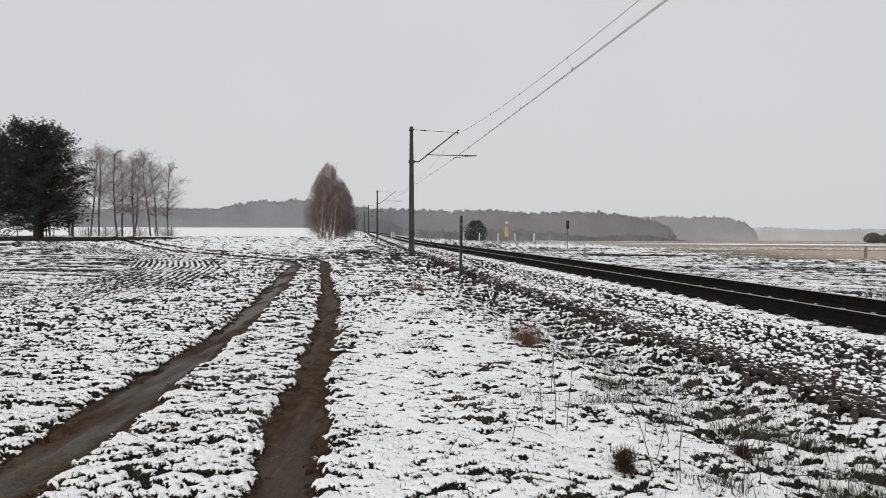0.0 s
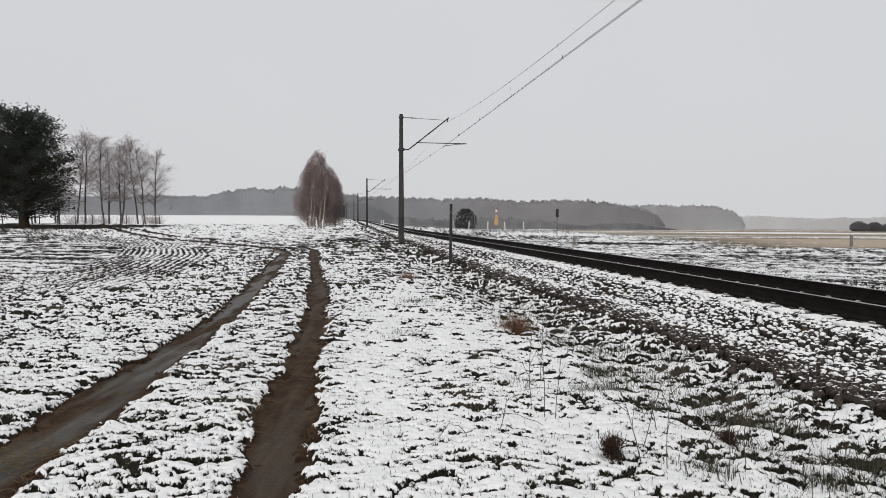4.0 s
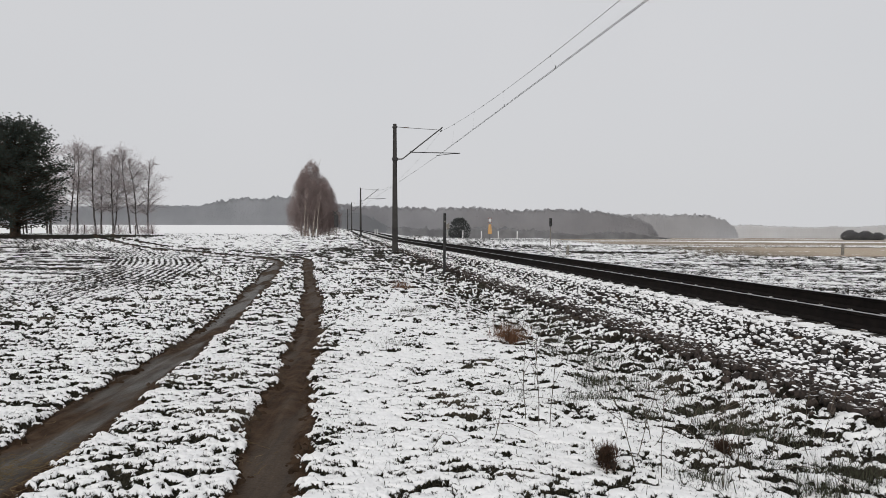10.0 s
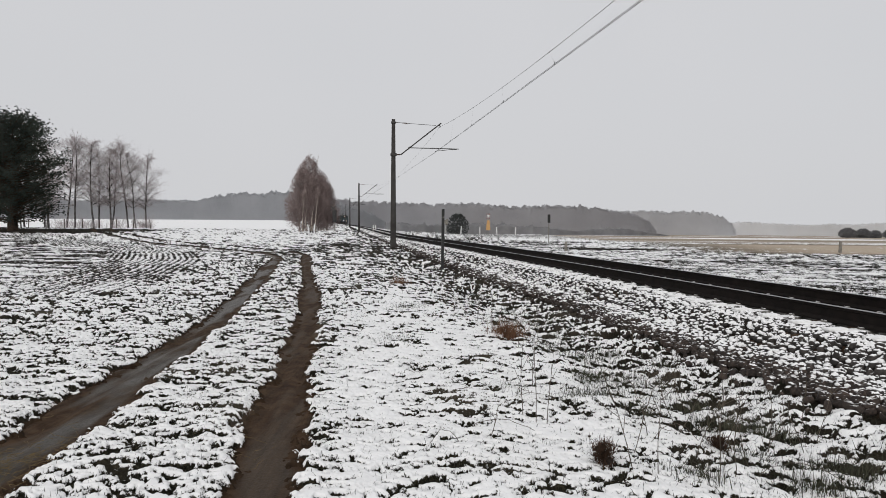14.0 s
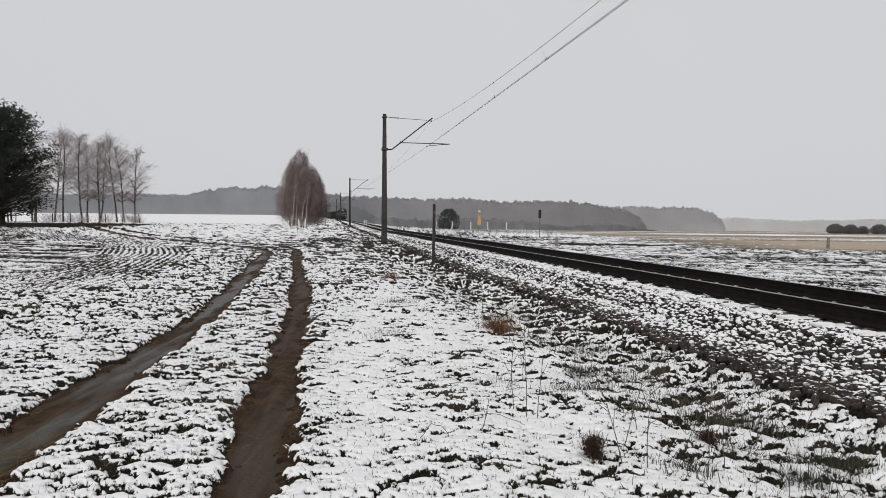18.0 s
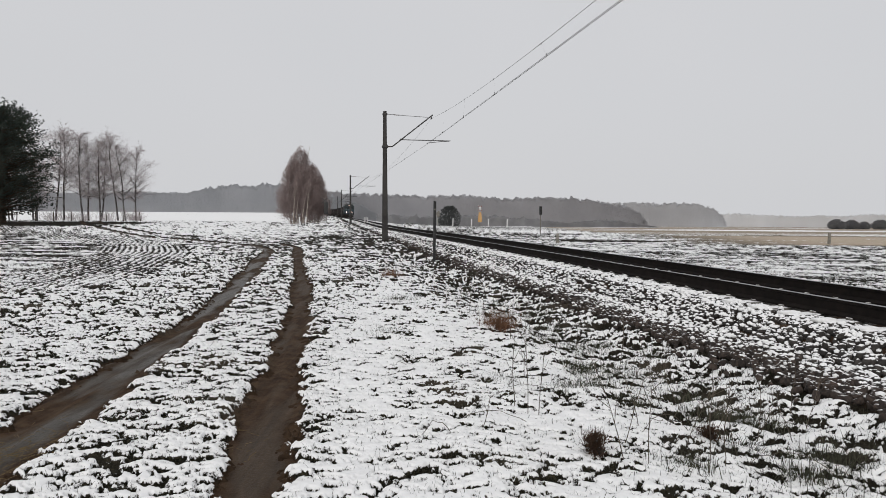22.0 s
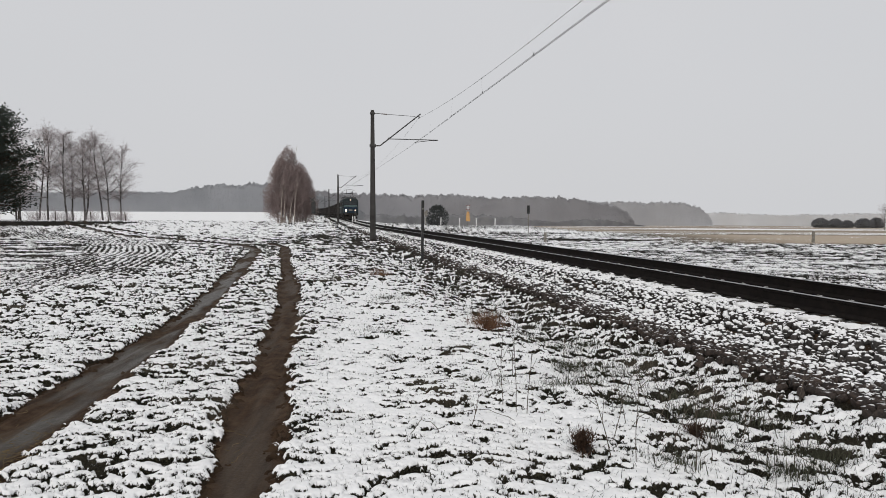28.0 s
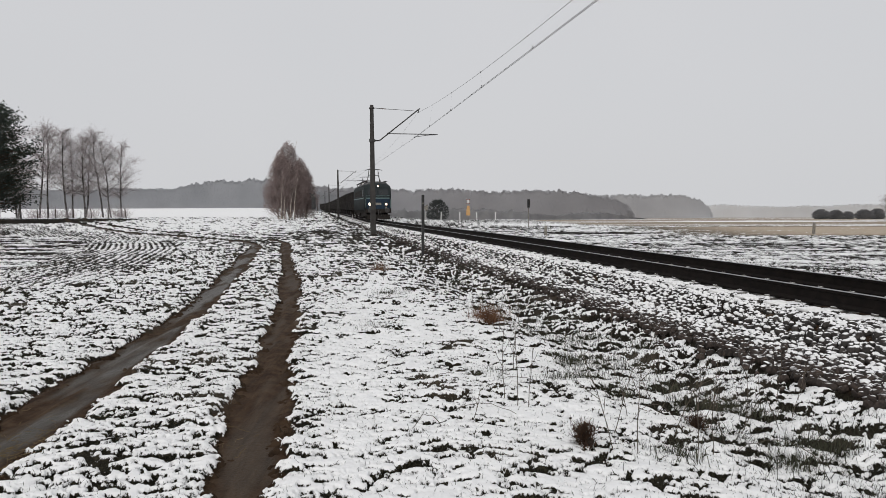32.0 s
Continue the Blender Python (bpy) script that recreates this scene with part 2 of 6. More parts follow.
RAILHEAD = plain("worn_railhead", (0.22, 0.22, 0.22), (0.4, 0.4, 0.41), 5.0, 0.35, 0.9, 0.0)
CONCRETE = plain("mast_concrete", (0.036, 0.034, 0.033), (0.075, 0.07, 0.066), 1.5, 0.85)
STEEL = plain("dark_steel", (0.025, 0.024, 0.024), (0.06, 0.056, 0.054), 4.0, 0.6, 0.3)
WIRE = plain("wire_copper", (0.03, 0.028, 0.027), (0.05, 0.046, 0.043), 2.0, 0.5, 0.5, 0.0)
PORCELAIN = plain("insulator_porcelain", (0.09, 0.05, 0.035), (0.14, 0.08, 0.055), 3.0, 0.25, 0.0, 0.0)
BLACK = plain("black_paint", (0.008, 0.008, 0.009), (0.022, 0.021, 0.02), 5.0, 0.55)
WHITE = plain("white_paint", (0.62, 0.61, 0.6), (0.8, 0.8, 0.79), 5.0, 0.6)
RED = plain("red_paint", (0.30, 0.13, 0.12), (0.38, 0.18, 0.16), 5.0, 0.5)
ORANGE = plain("orange_paint", (0.46, 0.26, 0.10), (0.56, 0.33, 0.13), 4.0, 0.55)
GREYPOST = plain("weathered_concrete_post", (0.13, 0.12, 0.10), (0.3, 0.28, 0.25), 6.0, 0.9)
BARK = plain("pine_bark", (0.035, 0.026, 0.02), (0.09, 0.065, 0.048), 5.0, 0.95, 0.0, 0.02)
BIRCH = plain("birch_bark", (0.045, 0.042, 0.04), (0.24, 0.225, 0.215), 2.2, 0.85, 0.0, 0.006, (0.45, 0.68))
PALEBIRCH = plain("pale_birch_bark", (0.16, 0.125, 0.105), (0.44, 0.39, 0.34), 2.0, 0.85, 0.0, 0.006, (0.38, 0.56))
# Birch twig colour lightened, as haze would pale it.
TWIG = plain("haze_pale_birch_twigs", (0.30, 0.262, 0.262), (0.46, 0.412, 0.412), 1.0, 0.9, 0.0, 0.0)
REDTWIG = plain("reddish_birch_twigs", (0.21, 0.16, 0.15), (0.33, 0.262, 0.248), 1.0, 0.9, 0.0, 0.0)
NEEDLE = plain("pine_needles", (0.016, 0.026, 0.021), (0.05, 0.066, 0.05), 1.2, 0.75, 0.0, 0.0)
SHRUB = plain("dark_shrub", (0.035, 0.038, 0.038), (0.09, 0.095, 0.092), 1.0, 0.9, 0.0, 0.0)
# Far woods and scrub: base colours paler with distance, in place of haze.
HAZE_A = hazed_twigs("haze_grey_woods", (0.41, 0.417, 0.435), (0.49, 0.497, 0.515), 0.05)
HAZE_B = hazed_twigs("haze_grey_far_woods", (0.45, 0.446, 0.462), (0.52, 0.516, 0.532), 0.05)
HAZE_C = hazed_twigs("haze_pale_far_woods", (0.57, 0.57, 0.582), (0.64, 0.64, 0.652), 0.04)
SCRUB = hazed_twigs("grey_scrub", (0.29, 0.29, 0.298), (0.40, 0.40, 0.408), 0.2)
DIMSCRUB = hazed_twigs("dim_grey_scrub", (0.27, 0.27, 0.278), (0.36, 0.36, 0.368), 0.4)
HAZE_D = hazed_twigs("haze_pale_horizon_woods", (0.74, 0.743, 0.752), (0.8, 0.802, 0.81), 0.03)
BLADE = plain("winter_grass", (0.012, 0.013, 0.009), (0.042, 0.040, 0.028), 3.0, 0.9, 0.0, 0.0, vary=True)
DRYBLADE = plain("rust_brown_dry_grass", (0.08, 0.042, 0.026), (0.22, 0.12, 0.072), 6.0, 0.85, 0.0, 0.0, vary=True)
DARKDRY = plain("dark_dead_grass", (0.03, 0.019, 0.013), (0.09, 0.052, 0.034), 6.0, 0.9, 0.0, 0.0, vary=True)
TUSSOCK = plain("grey_green_grass", (0.022, 0.026, 0.016), (0.085, 0.083, 0.058), 6.0, 0.9, 0.0, 0.0, vary=True)
STALK = plain("dead_weed_stalk", (0.05, 0.042, 0.033), (0.14, 0.115, 0.09), 6.0, 0.85, 0.0, 0.0)
GREENPAINT = plain("loco_green_paint", (0.020, 0.025, 0.026), (0.034, 0.041, 0.042), 1.5, 0.82)
BLUEPAINT = plain("loco_blue_paint", (0.015, 0.025, 0.040), (0.022, 0.036, 0.054), 1.5, 0.82)
MINT = plain("loco_mint_stripe", (0.10, 0.16, 0.165), (0.15, 0.22, 0.215), 2.0, 0.5)
ROOF = plain("loco_roof_grey", (0.05, 0.052, 0.054), (0.10, 0.10, 0.10), 1.5, 0.7)
GRIME = plain("underframe_grime", (0.012, 0.011, 0.010), (0.035, 0.030, 0.026), 3.0, 0.85)
WAGON = plain("wagon_grimy_paint", (0.020, 0.019, 0.019), (0.042, 0.037, 0.035), 0.9, 0.8)
COAL = plain("coal_load", (0.008, 0.008, 0.008), (0.03, 0.03, 0.03), 4.0, 0.7)
GLASS = plain("dark_window_glass", (0.012, 0.015, 0.017), (0.02, 0.024, 0.026), 1.0, 0.08, 0.0, 0.0)
HEADLIGHT = lamp_glow("headlight_glow", (1.0, 0.93, 0.76), 7.0)
WEAKLIGHT = lamp_glow("marker_light_glow", (1.0, 0.72, 0.58), 1.6)


# ---------------------------------------------------------------- mesh helpers
def from_arrays(name, verts, faces, mat, parent=None, smooth=False):
    me = bpy.data.meshes.new(name)
    verts = np.asarray(verts, dtype=np.float32)
    faces = np.asarray(faces, dtype=np.int32)
    n, k = faces.shape
    me.vertices.add(len(verts))
    me.vertices.foreach_set("co", verts.ravel())
    me.loops.add(n * k)
    me.loops.foreach_set("vertex_index", faces.ravel())
    me.polygons.add(n)
    me.polygons.foreach_set("loop_start", np.arange(0, n * k, k, dtype=np.int32))
    me.polygons.foreach_set("use_smooth", np.full(n, smooth, dtype=bool))
    me.update(calc_edges=True)
    me.materials.append(mat)
    ob = new(name, me)
    ob.parent = parent
    return ob


def part(name, bm, material, parent=None, label="", smooth=False):
    me = bpy.data.meshes.new(name)
    bmesh.ops.recalc_face_normals(bm, faces=bm.faces)
    if smooth:
        for f in bm.faces:
            f.smooth = True
    bm.to_mesh(me)
    bm.free()
    me.materials.append(material)
    ob = new(name, me)
    ob.parent = parent
    if label:
        tagged(ob, label)
    return ob


def box(bm, lo, hi, bevel=0.0):
    lo, hi = Vector(lo), Vector(hi)
    made = bmesh.ops.create_cube(bm, size=1.0, matrix=Matrix.Translation((lo + hi) / 2) @ Matrix.Diagonal((*(hi - lo), 1)))
    if bevel:
        edges = list({e for v in made["verts"] for e in v.link_edges})
        bmesh.ops.bevel(bm, geom=edges, offset=bevel, segments=2, affect="EDGES", profile=0.6)
    return bm


def boxes(*pairs, bevel=0.0):
    bm = bmesh.new()
    for lo, hi in pairs:
        box(bm, lo, hi, bevel)
    return bm


def rod(bm, a, b, r0, r1=None, sides=8):
    a, b = Vector(a), Vector(b)
    way = b - a
    m = Matrix.Translation((a + b) / 2) @ way.to_track_quat("Z", "Y").to_matrix().to_4x4()
    bmesh.ops.create_cone(bm, cap_ends=True, segments=sides, radius1=r0, radius2=r0 if r1 is None else r1, depth=way.length, matrix=m)
    return bm


def rods(*rows, sides=8):
    bm = bmesh.new()
    for r in rows:
        rod(bm, *r, sides=sides)
    return bm


def thing(name, m, label, category, group="", kind=""):
    e = new(name)
    e.matrix_basis = m
    return tagged(e, label, category, group, kind)


def tubes(segments, sides=3):
    """Many tapered tubes as arrays: rows of start, end, start radius, end radius."""
    s = np.asarray(segments, dtype=np.float64)
    a, b, ra, rb = s[:, 0:3], s[:, 3:6], s[:, 6], s[:, 7]
    w = b - a
    w /= np.maximum(np.linalg.norm(w, axis=1, keepdims=True), 1e-9)
    ref = np.where(np.abs(w[:, 2:3]) > 0.8, np.array([[1.0, 0, 0]]), np.array([[0, 0, 1.0]]))
    u = np.cross(w, ref)
    u /= np.linalg.norm(u, axis=1, keepdims=True)
    v = np.cross(w, u)
    ang = np.arange(sides) * 2 * np.pi / sides
    ring = u[:, None, :] * np.cos(ang)[None, :, None] + v[:, None, :] * np.sin(ang)[None, :, None]
    verts = np.concatenate([a[:, None] + ring * ra[:, None, None], b[:, None] + ring * rb[:, None, None]], axis=1)
    n = len(s)
    i = np.arange(sides)
    quad = np.stack([i, (i + 1) % sides, (i + 1) % sides + sides, i + sides], axis=1)
    faces = (np.arange(n)[:, None, None] * 2 * sides + quad[None]).reshape(-1, 4)
    return verts.reshape(-1, 3), faces


def bent_tube(segments, sides=7):
    """One closed-in skin along a chain of tapered tubes, given as for tubes()."""
    s = np.asarray(segments, dtype=np.float64)
    pts, rad = np.concatenate([s[:, 0:3], s[-1:, 3:6]]), np.concatenate([s[:, 6], s[-1:, 7]])
    w = np.gradient(pts, axis=0)
    w /= np.linalg.norm(w, axis=1, keepdims=True)
    u = np.cross(w, np.array([[0.0, 1.0, 0.0]]))
    u /= np.linalg.norm(u, axis=1, keepdims=True)
    v = np.cross(w, u)
    ang = np.arange(sides) * 2 * np.pi / sides
    ring = u[:, None] * np.cos(ang)[None, :, None] + v[:, None] * np.sin(ang)[None, :, None]
    n = len(pts)
    i, j = np.meshgrid(np.arange(n - 1), np.arange(sides), indexing="ij")
    k = (j + 1) % sides
    faces = np.stack([i * sides + j, i * sides + k, (i + 1) * sides + k, (i + 1) * sides + j], -1).reshape(-1, 4)
    return (pts[:, None] + ring * rad[:, None, None]).reshape(-1, 3), faces


# ---------------------------------------------------------------- the lie of the land
def grad_noise(x, y, seed=0):
    """Smooth noise of two coordinates, about -0.7 to 0.7."""
    xi, yi = np.floor(x).astype(np.int64), np.floor(y).astype(np.int64)
    xf, yf = x - xi, y - yi
    u, v = xf * xf * xf * (xf * (xf * 6 - 15) + 10), yf * yf * yf * (yf * (yf * 6 - 15) + 10)

    def g(ix, iy, dx, dy):
        h = (ix * 374761393 + iy * 668265263 + seed * 2147483647) & 0xFFFFFFFF
        h = ((h ^ (h >> 13)) * 1274126177) & 0xFFFFFFFF
        a = ((h ^ (h >> 16)) & 0xFFFF) * (2 * np.pi / 65536)
        return np.cos(a) * dx + np.sin(a) * dy
    n00, n10 = g(xi, yi, xf, yf), g(xi + 1, yi, xf - 1, yf)
    n01, n11 = g(xi, yi + 1, xf, yf - 1), g(xi + 1, yi + 1, xf - 1, yf - 1)
    return (n00 + (n10 - n00) * u) * (1 - v) + (n01 + (n11 - n01) * u) * v


def smooth(a, b, x):
    t = np.clip((x - a) / (b - a), 0, 1)
    return t * t * (3 - 2 * t)


def track_x(y):
    """The centre line of the railway, across, by the way ahead."""
    y = np.asarray(y, dtype=float)
    c = np.minimum(y, 310.0)
    x = 7.651 - 0.1422 * c - 0.00037 * c * c + 0.00054 * np.maximum(c - 25, 0) ** 2 - 0.00025 * np.maximum(c - 120, 0) ** 2 - 0.001 * np.maximum(c - 260, 0) ** 2
    return x - 0.26 * np.maximum(y - 310, 0) - 0.0019 * np.maximum(5 - y, 0) ** 2 * (y > -60)


def rail_z(y):
    y = np.asarray(y, dtype=float)
    return 0.483 + 0.0039 * y - 0.13 * np.exp(-((y - 68) / 26.0) ** 2)


def track_pose(y, off=0.0, dz=0.0):
    """A pose on the railway: x across it, y along it away from the camera, z up from the railhead."""
    s = float(track_x(y + 0.5) - track_x(y - 0.5))
    turn = math.atan(s)
    return pose(float(track_x(y)), y, float(rail_z(y)), 0, 0, math.degrees(-turn)) @ pose(off, 0, dz)


def from_track(x, y):
    """Distance from the centre line, to its right positive."""
    s = track_x(y + 0.5) - track_x(y - 0.5)
    return (x - track_x(y)) / np.sqrt(1 + s * s)


RUT_R = [(-0.3, -30), (-0.7, 0), (-0.95, 3.74), (-1.28, 5.88), (-1.63, 8.57), (-1.99, 11.1), (-2.74, 15.7), (-4.71, 26), (-5.75, 32), (-7.6, 36.5), (-11.4, 41), (-20, 50.5), (-31, 66), (-45, 95)]
RUT_L = [(-2.1, -30), (-2.4, 0), (-2.84, 5.1), (-3.1, 7.0), (-3.22, 8.6), (-3.52, 11.1), (-4.22, 15.8), (-6.0, 26), (-6.65, 30), (-8.3, 34), (-11.6, 38), (-20, 47.3), (-31, 62.5), (-45, 90)]


def bend(points):
    """A smooth line through a few points, by the way ahead."""
    p = np.array(points, dtype=float)
    y = np.arange(p[0, 1], p[-1, 1], 0.1)
    x = np.interp(y, p[:, 1], p[:, 0])
    for width in (17, 13):
        pad = width // 2
        x = np.convolve(np.concatenate([np.full(pad, x[0]), x, np.full(pad, x[-1])]), np.ones(width) / width, "valid")
    return np.stack([x, y], axis=1)


LINE_R, LINE_L = bend(RUT_R), bend(RUT_L)


def near_line(line, x, y):
    """Distance to a bent line that runs ahead: across it at the same way ahead, corrected for its slant."""
    lx = np.interp(y, line[:, 1], line[:, 0])
    s = np.gradient(line[:, 0], line[:, 1])
    sl = np.interp(y, line[:, 1], s)
    return (x - lx) / np.sqrt(1 + sl * sl)


def rut_width(y, seed):
    return (0.155 + 0.02 * smooth(7.5, 5, y) if seed == 11 else 0.225) + 0.12 * grad_noise(y * 0.45, y * 0 + 3.3, seed) + 0.09 * grad_noise(y * 2.1, y * 0 + 1.1, seed + 5)


# edge of the ploughed field
FIELD_EDGE = bend([(-4.6, -30), (-5.2, 0), (-5.8, 8), (-6.8, 14), (-7.4, 18), (-8.0, 21.7), (-9.6, 28), (-11.8, 33.5), (-15.0, 38), (-20.5, 44), (-28, 52), (-38, 66), (-52, 92)])


L_PROFILE = ((-3000, -60, 0, 12, 32, 60, 110, 150, 350, 600, 3000), (0, 0, 0, 0.02, 0.12, 0.36, 0.52, 0.9, 3.6, 5.0, 22.0))
R_PROFILE = ((-3000, -60, 0, 12, 60, 120, 600, 1300, 3000), (0, 0, -0.15, -0.2, -0.25, -0.75, -6.4, -14.5, -30.0))


def land(x, y):
    """Height of the ground without clods."""
    x, y = np.asarray(x, dtype=float), np.asarray(y, dtype=float)
    r = np.where(y >= 0, np.hypot(x, y), -np.hypot(x, y))
    d = from_track(x, y)
    lz, rz = np.interp(r, *L_PROFILE), np.interp(r, *R_PROFILE)
    wide = np.maximum(14.0, 0.16 * np.abs(r))
    w = smooth(-0.45 * wide, wide, d)
    z = lz * (1 - w) + rz * w
    z = z + np.where(np.abs(r) < 400, 0.05 * grad_noise(x / 6.0, y / 6.0, 3), 0)
    # shallow ditch by the railway, then the ballast bank
    z = z - 0.20 * np.exp(-((d + 3.9) / 1.0) ** 2) * smooth(-20, 4, y) * smooth(40, 25, y)
    far = smooth(700, 400, np.abs(y))
    top = rail_z(y) - 0.285
    side = np.abs(d)
    emb = top - np.maximum(side - 1.72, 0) * 0.64
    z = np.where(far > 0.5, np.maximum(z, np.maximum(emb, z - 3)), z)
    cut = side < 1.75
    z = np.where(cut & (far > 0.5), top, z)
    # a rise under the pines, and the low banks of the lane where it crosses the line
    z = z + 0.50 * smooth(-16, -34, x) * smooth(38, 62, y) * smooth(130, 90, y)
    z = z + 0.85 * np.exp(-((y - 90) / 10.0) ** 2) * smooth(2.5, 4.5, d) * smooth(34, 20, d)
    z = z + 0.30 * np.exp(-((y - 90) / 12.0) ** 2) * smooth(-14, -7, d) * smooth(-2.2, -4.0, d)
    return z


def land_z(x, y):
    return float(land(np.array([x], dtype=float), np.array([y], dtype=float))[0])


def clods(x, y):
    """Unevenness of the snowed-over turf, from a foot's to a finger's width; farther off only its drawn-out swells count."""
    near = grad_noise(x * 3.4, y * 3.4, 21) + 0.75 * grad_noise(x * 7.6, y * 7.6, 22) + 0.55 * grad_noise(x * 16.0, y * 16.0, 23) + 0.3 * grad_noise(x * 33.0, y * 33.0, 24)
    off = 0.8 * grad_noise(x * 1.3, y * 1.7, 25) + 0.9 * grad_noise(x * 3.4, y * 3.0, 26) + 0.7 * grad_noise(x * 7.5, y * 6.0, 27)
    t = smooth(17, 38, np.hypot(x, y))
    return near * (1 - t) + off * t


def cover(x, y):
    """Clod height and the shares of bare grass, soil and straw, by place."""
    r = np.hypot(x, y)
    d = from_track(x, y)
    dr, dl, de = near_line(LINE_R, x, y), near_line(LINE_L, x, y), near_line(FIELD_EDGE, x, y)
    wr, wlft = rut_width(y, 11), rut_width(y, 29)
    wx, wy = x + 0.05 * grad_noise(x * 6, y * 6, 81), y + 0.05 * grad_noise(x * 6, y * 6, 82)
    n1 = clods(wx, wy)
    face = (clods(wx, wy + 0.03) - n1) / 0.03
    n2 = grad_noise(x * 0.9, y * 0.9, 31) + 0.5 * grad_noise(x * 2.0, y * 2.0, 32)
    n3 = grad_noise(x * 1.9, y * 1.9, 41) + 0.6 * grad_noise(x * 4.5, y * 4.5, 42)
    # how much shows through the snow: hollows, and the clod faces turned to the camera
    verge = smooth(-6.0, -4.2, d) * smooth(-2.6, -3.0, d)
    smooth_snow = smooth(0.1, 0.8, dr) * smooth(-3.6, -5.2, d)
    amount = 0.485 + 0.15 * n2 - (0.12 - 0.10 * smooth(9, 22, y)) * smooth_snow + (0.005 + 0.05 * smooth(7, 11, y)) * verge
    hump = 0.8 * grad_noise(x * 1.9 + 7, y * 1.9, 44) + 0.6 * grad_noise(x * 4.3, y * 4.3, 45)
    hump_rise = 0.8 * grad_noise(x * 1.9 + 7, y * 1.9 + 0.3, 44) + 0.6 * grad_noise(x * 4.3, y * 4.3 + 0.5, 45) - hump
    rough = 1.1 + 0.25 * verge
    bare = amount + rough * (-0.40 * n1 + 0.028 * face) + (0.36 * verge + 0.2) * hump_rise + smooth_snow * (0.20 * n2 + 0.12 * n3 - 0.015)
    clod = 0.016 * n1 + 0.030 * n3 * (0.4 + 0.6 * verge) + 0.05 * n2 + verge * 0.10 * hump - (0.030 - 0.008 * verge) * smooth(0.40, 0.58, bare) + 0.012 * verge * smooth(0.5, 0.15, bare)
    soil = 0.55 * verge
    straw = 0.10 * smooth(0.1, 0.6, n2)
    # ploughed field on the left: rows across, a headland of rows along its edge
    field = smooth(0.4, -0.3, de + 0.4 * n2) * smooth(13.2, 15.2, y + 0.6 * n2)
    head = smooth(-3.8, -3.2, de + 0.25 * n2)
    wob = 0.2 * grad_noise(x * 0.2, y * 0.2, 51)
    yw = y * 0.97 + x * 0.10 + wob
    far_row = smooth(22, 45, y)
    across = 0.25 * grad_noise(x * 0.05, yw * 0.55, 53) * (0.4 + 0.6 * far_row) + 0.75 * grad_noise(x * 0.10, yw * 1.25, 54) + 0.8 * grad_noise(x * 0.35, yw * 2.6, 55) * (1 - 0.5 * far_row)
    along = np.sin((de + 0.3 * wob) * 2 * np.pi / 0.24) * smooth(70, 34, y) + 0.9 * grad_noise(de * 0.9, y * 0.12, 56)
    furrow = across * (1 - head) + along * head
    fb = 0.50 + (0.42 * (1 - head) + 0.14 * head) * furrow - 0.16 * n1 + 0.012 * face + 0.10 * n2 + 0.01 * (1 - head) + 0.02 * head
    bare = bare * (1 - field) + fb * field
    clod = clod * (1 - field) + (clod * 0.8 + 0.014 * -furrow) * field
    soil = np.maximum(soil, 0.8 * field)
    # ploughed strip, reed-coloured strip and meadow beyond the line
    right = smooth(2.9, 4.2, d)
    rr = y * 0.98 + x * 0.12
    rb = 0.475 + 0.06 * smooth(55, 70, y) * smooth(20, 10, x) - 0.12 * n1 + 0.008 * face + 0.14 * grad_noise(x * 0.05, rr * 0.25, 60) + 0.13 * grad_noise(x * 0.08, rr * 0.9, 62) + 0.14 * grad_noise(x * 0.2, rr * 2.2, 65) + 0.22 * grad_noise(x * 2.6, rr * 4.1, 67)
    rb = rb + 0.7 * np.exp(-((rr - 51.5 - n2) / 1.1) ** 2) * smooth(10.5, 13, x) * smooth(20, 17, x)
    strip = smooth(44, 48, rr + 1.5 * n2) * smooth(84, 70, rr + 4 * n2) * smooth(15, 32, x - 0.2 * (rr - 46) + 2 * n2)
    beyond = smooth(76, 88, rr)
    rb = rb * (1 - strip) + (0.74 + 0.25 * n1 + 0.35 * grad_noise(x * 0.05, rr * 0.6, 66)) * strip
    band = grad_noise(x * 0.006, rr * 0.035, 63) + 0.5 * grad_noise(x * 0.02, rr * 0.12, 64)
    rb = rb * (1 - beyond) + (0.47 + 0.13 * smooth(14, 34, x) + 0.55 * band) * beyond
    bare = bare * (1 - right) + rb * right
    soil = np.maximum(soil * (1 - right), 0.35 * right * (1 - strip) * (1 - beyond))
    straw = np.maximum(straw * (1 - right), right * np.maximum(0.95 * strip, 0.65 * beyond * smooth(12, 30, x)))
    # rough ground far along the line
    mid = smooth(35, 60, y) * (1 - right) * (1 - field)
    bare = bare - 0.15 * mid + (1 - right) * (1 - field) * (0.25 * smooth(25, 45, y) * grad_noise(x * 0.35, y * 0.8, 33) + 0.05 * smooth(10, 18, y) * smooth(60, 42, y) * smooth(-9, -5, d) + 0.08 * smooth(26, 36, y) * smooth(-13, -8, d) + 0.7 * np.exp(-((d + 6.4) / 0.8) ** 2 - ((y - 44.5) / 1.6) ** 2))
    shade_bank = smooth(55, 58, y + 2 * n2) * smooth(84, 72, y) * smooth(-27, -32, x + 3 * n2)
    bare = np.maximum(bare, 1.2 * shade_bank + 0.5 * n1)
    # far snowfield on the left stays white
    white = smooth(110, 150, r) * (1 - right) * smooth(-9, -22, d)
    bare = bare * (1 - white) + (0.22 + 0.25 * n2) * white
    lane = smooth(76, 90, y) * smooth(126, 108, r) * smooth(-20, -12, d) * (1 - right)
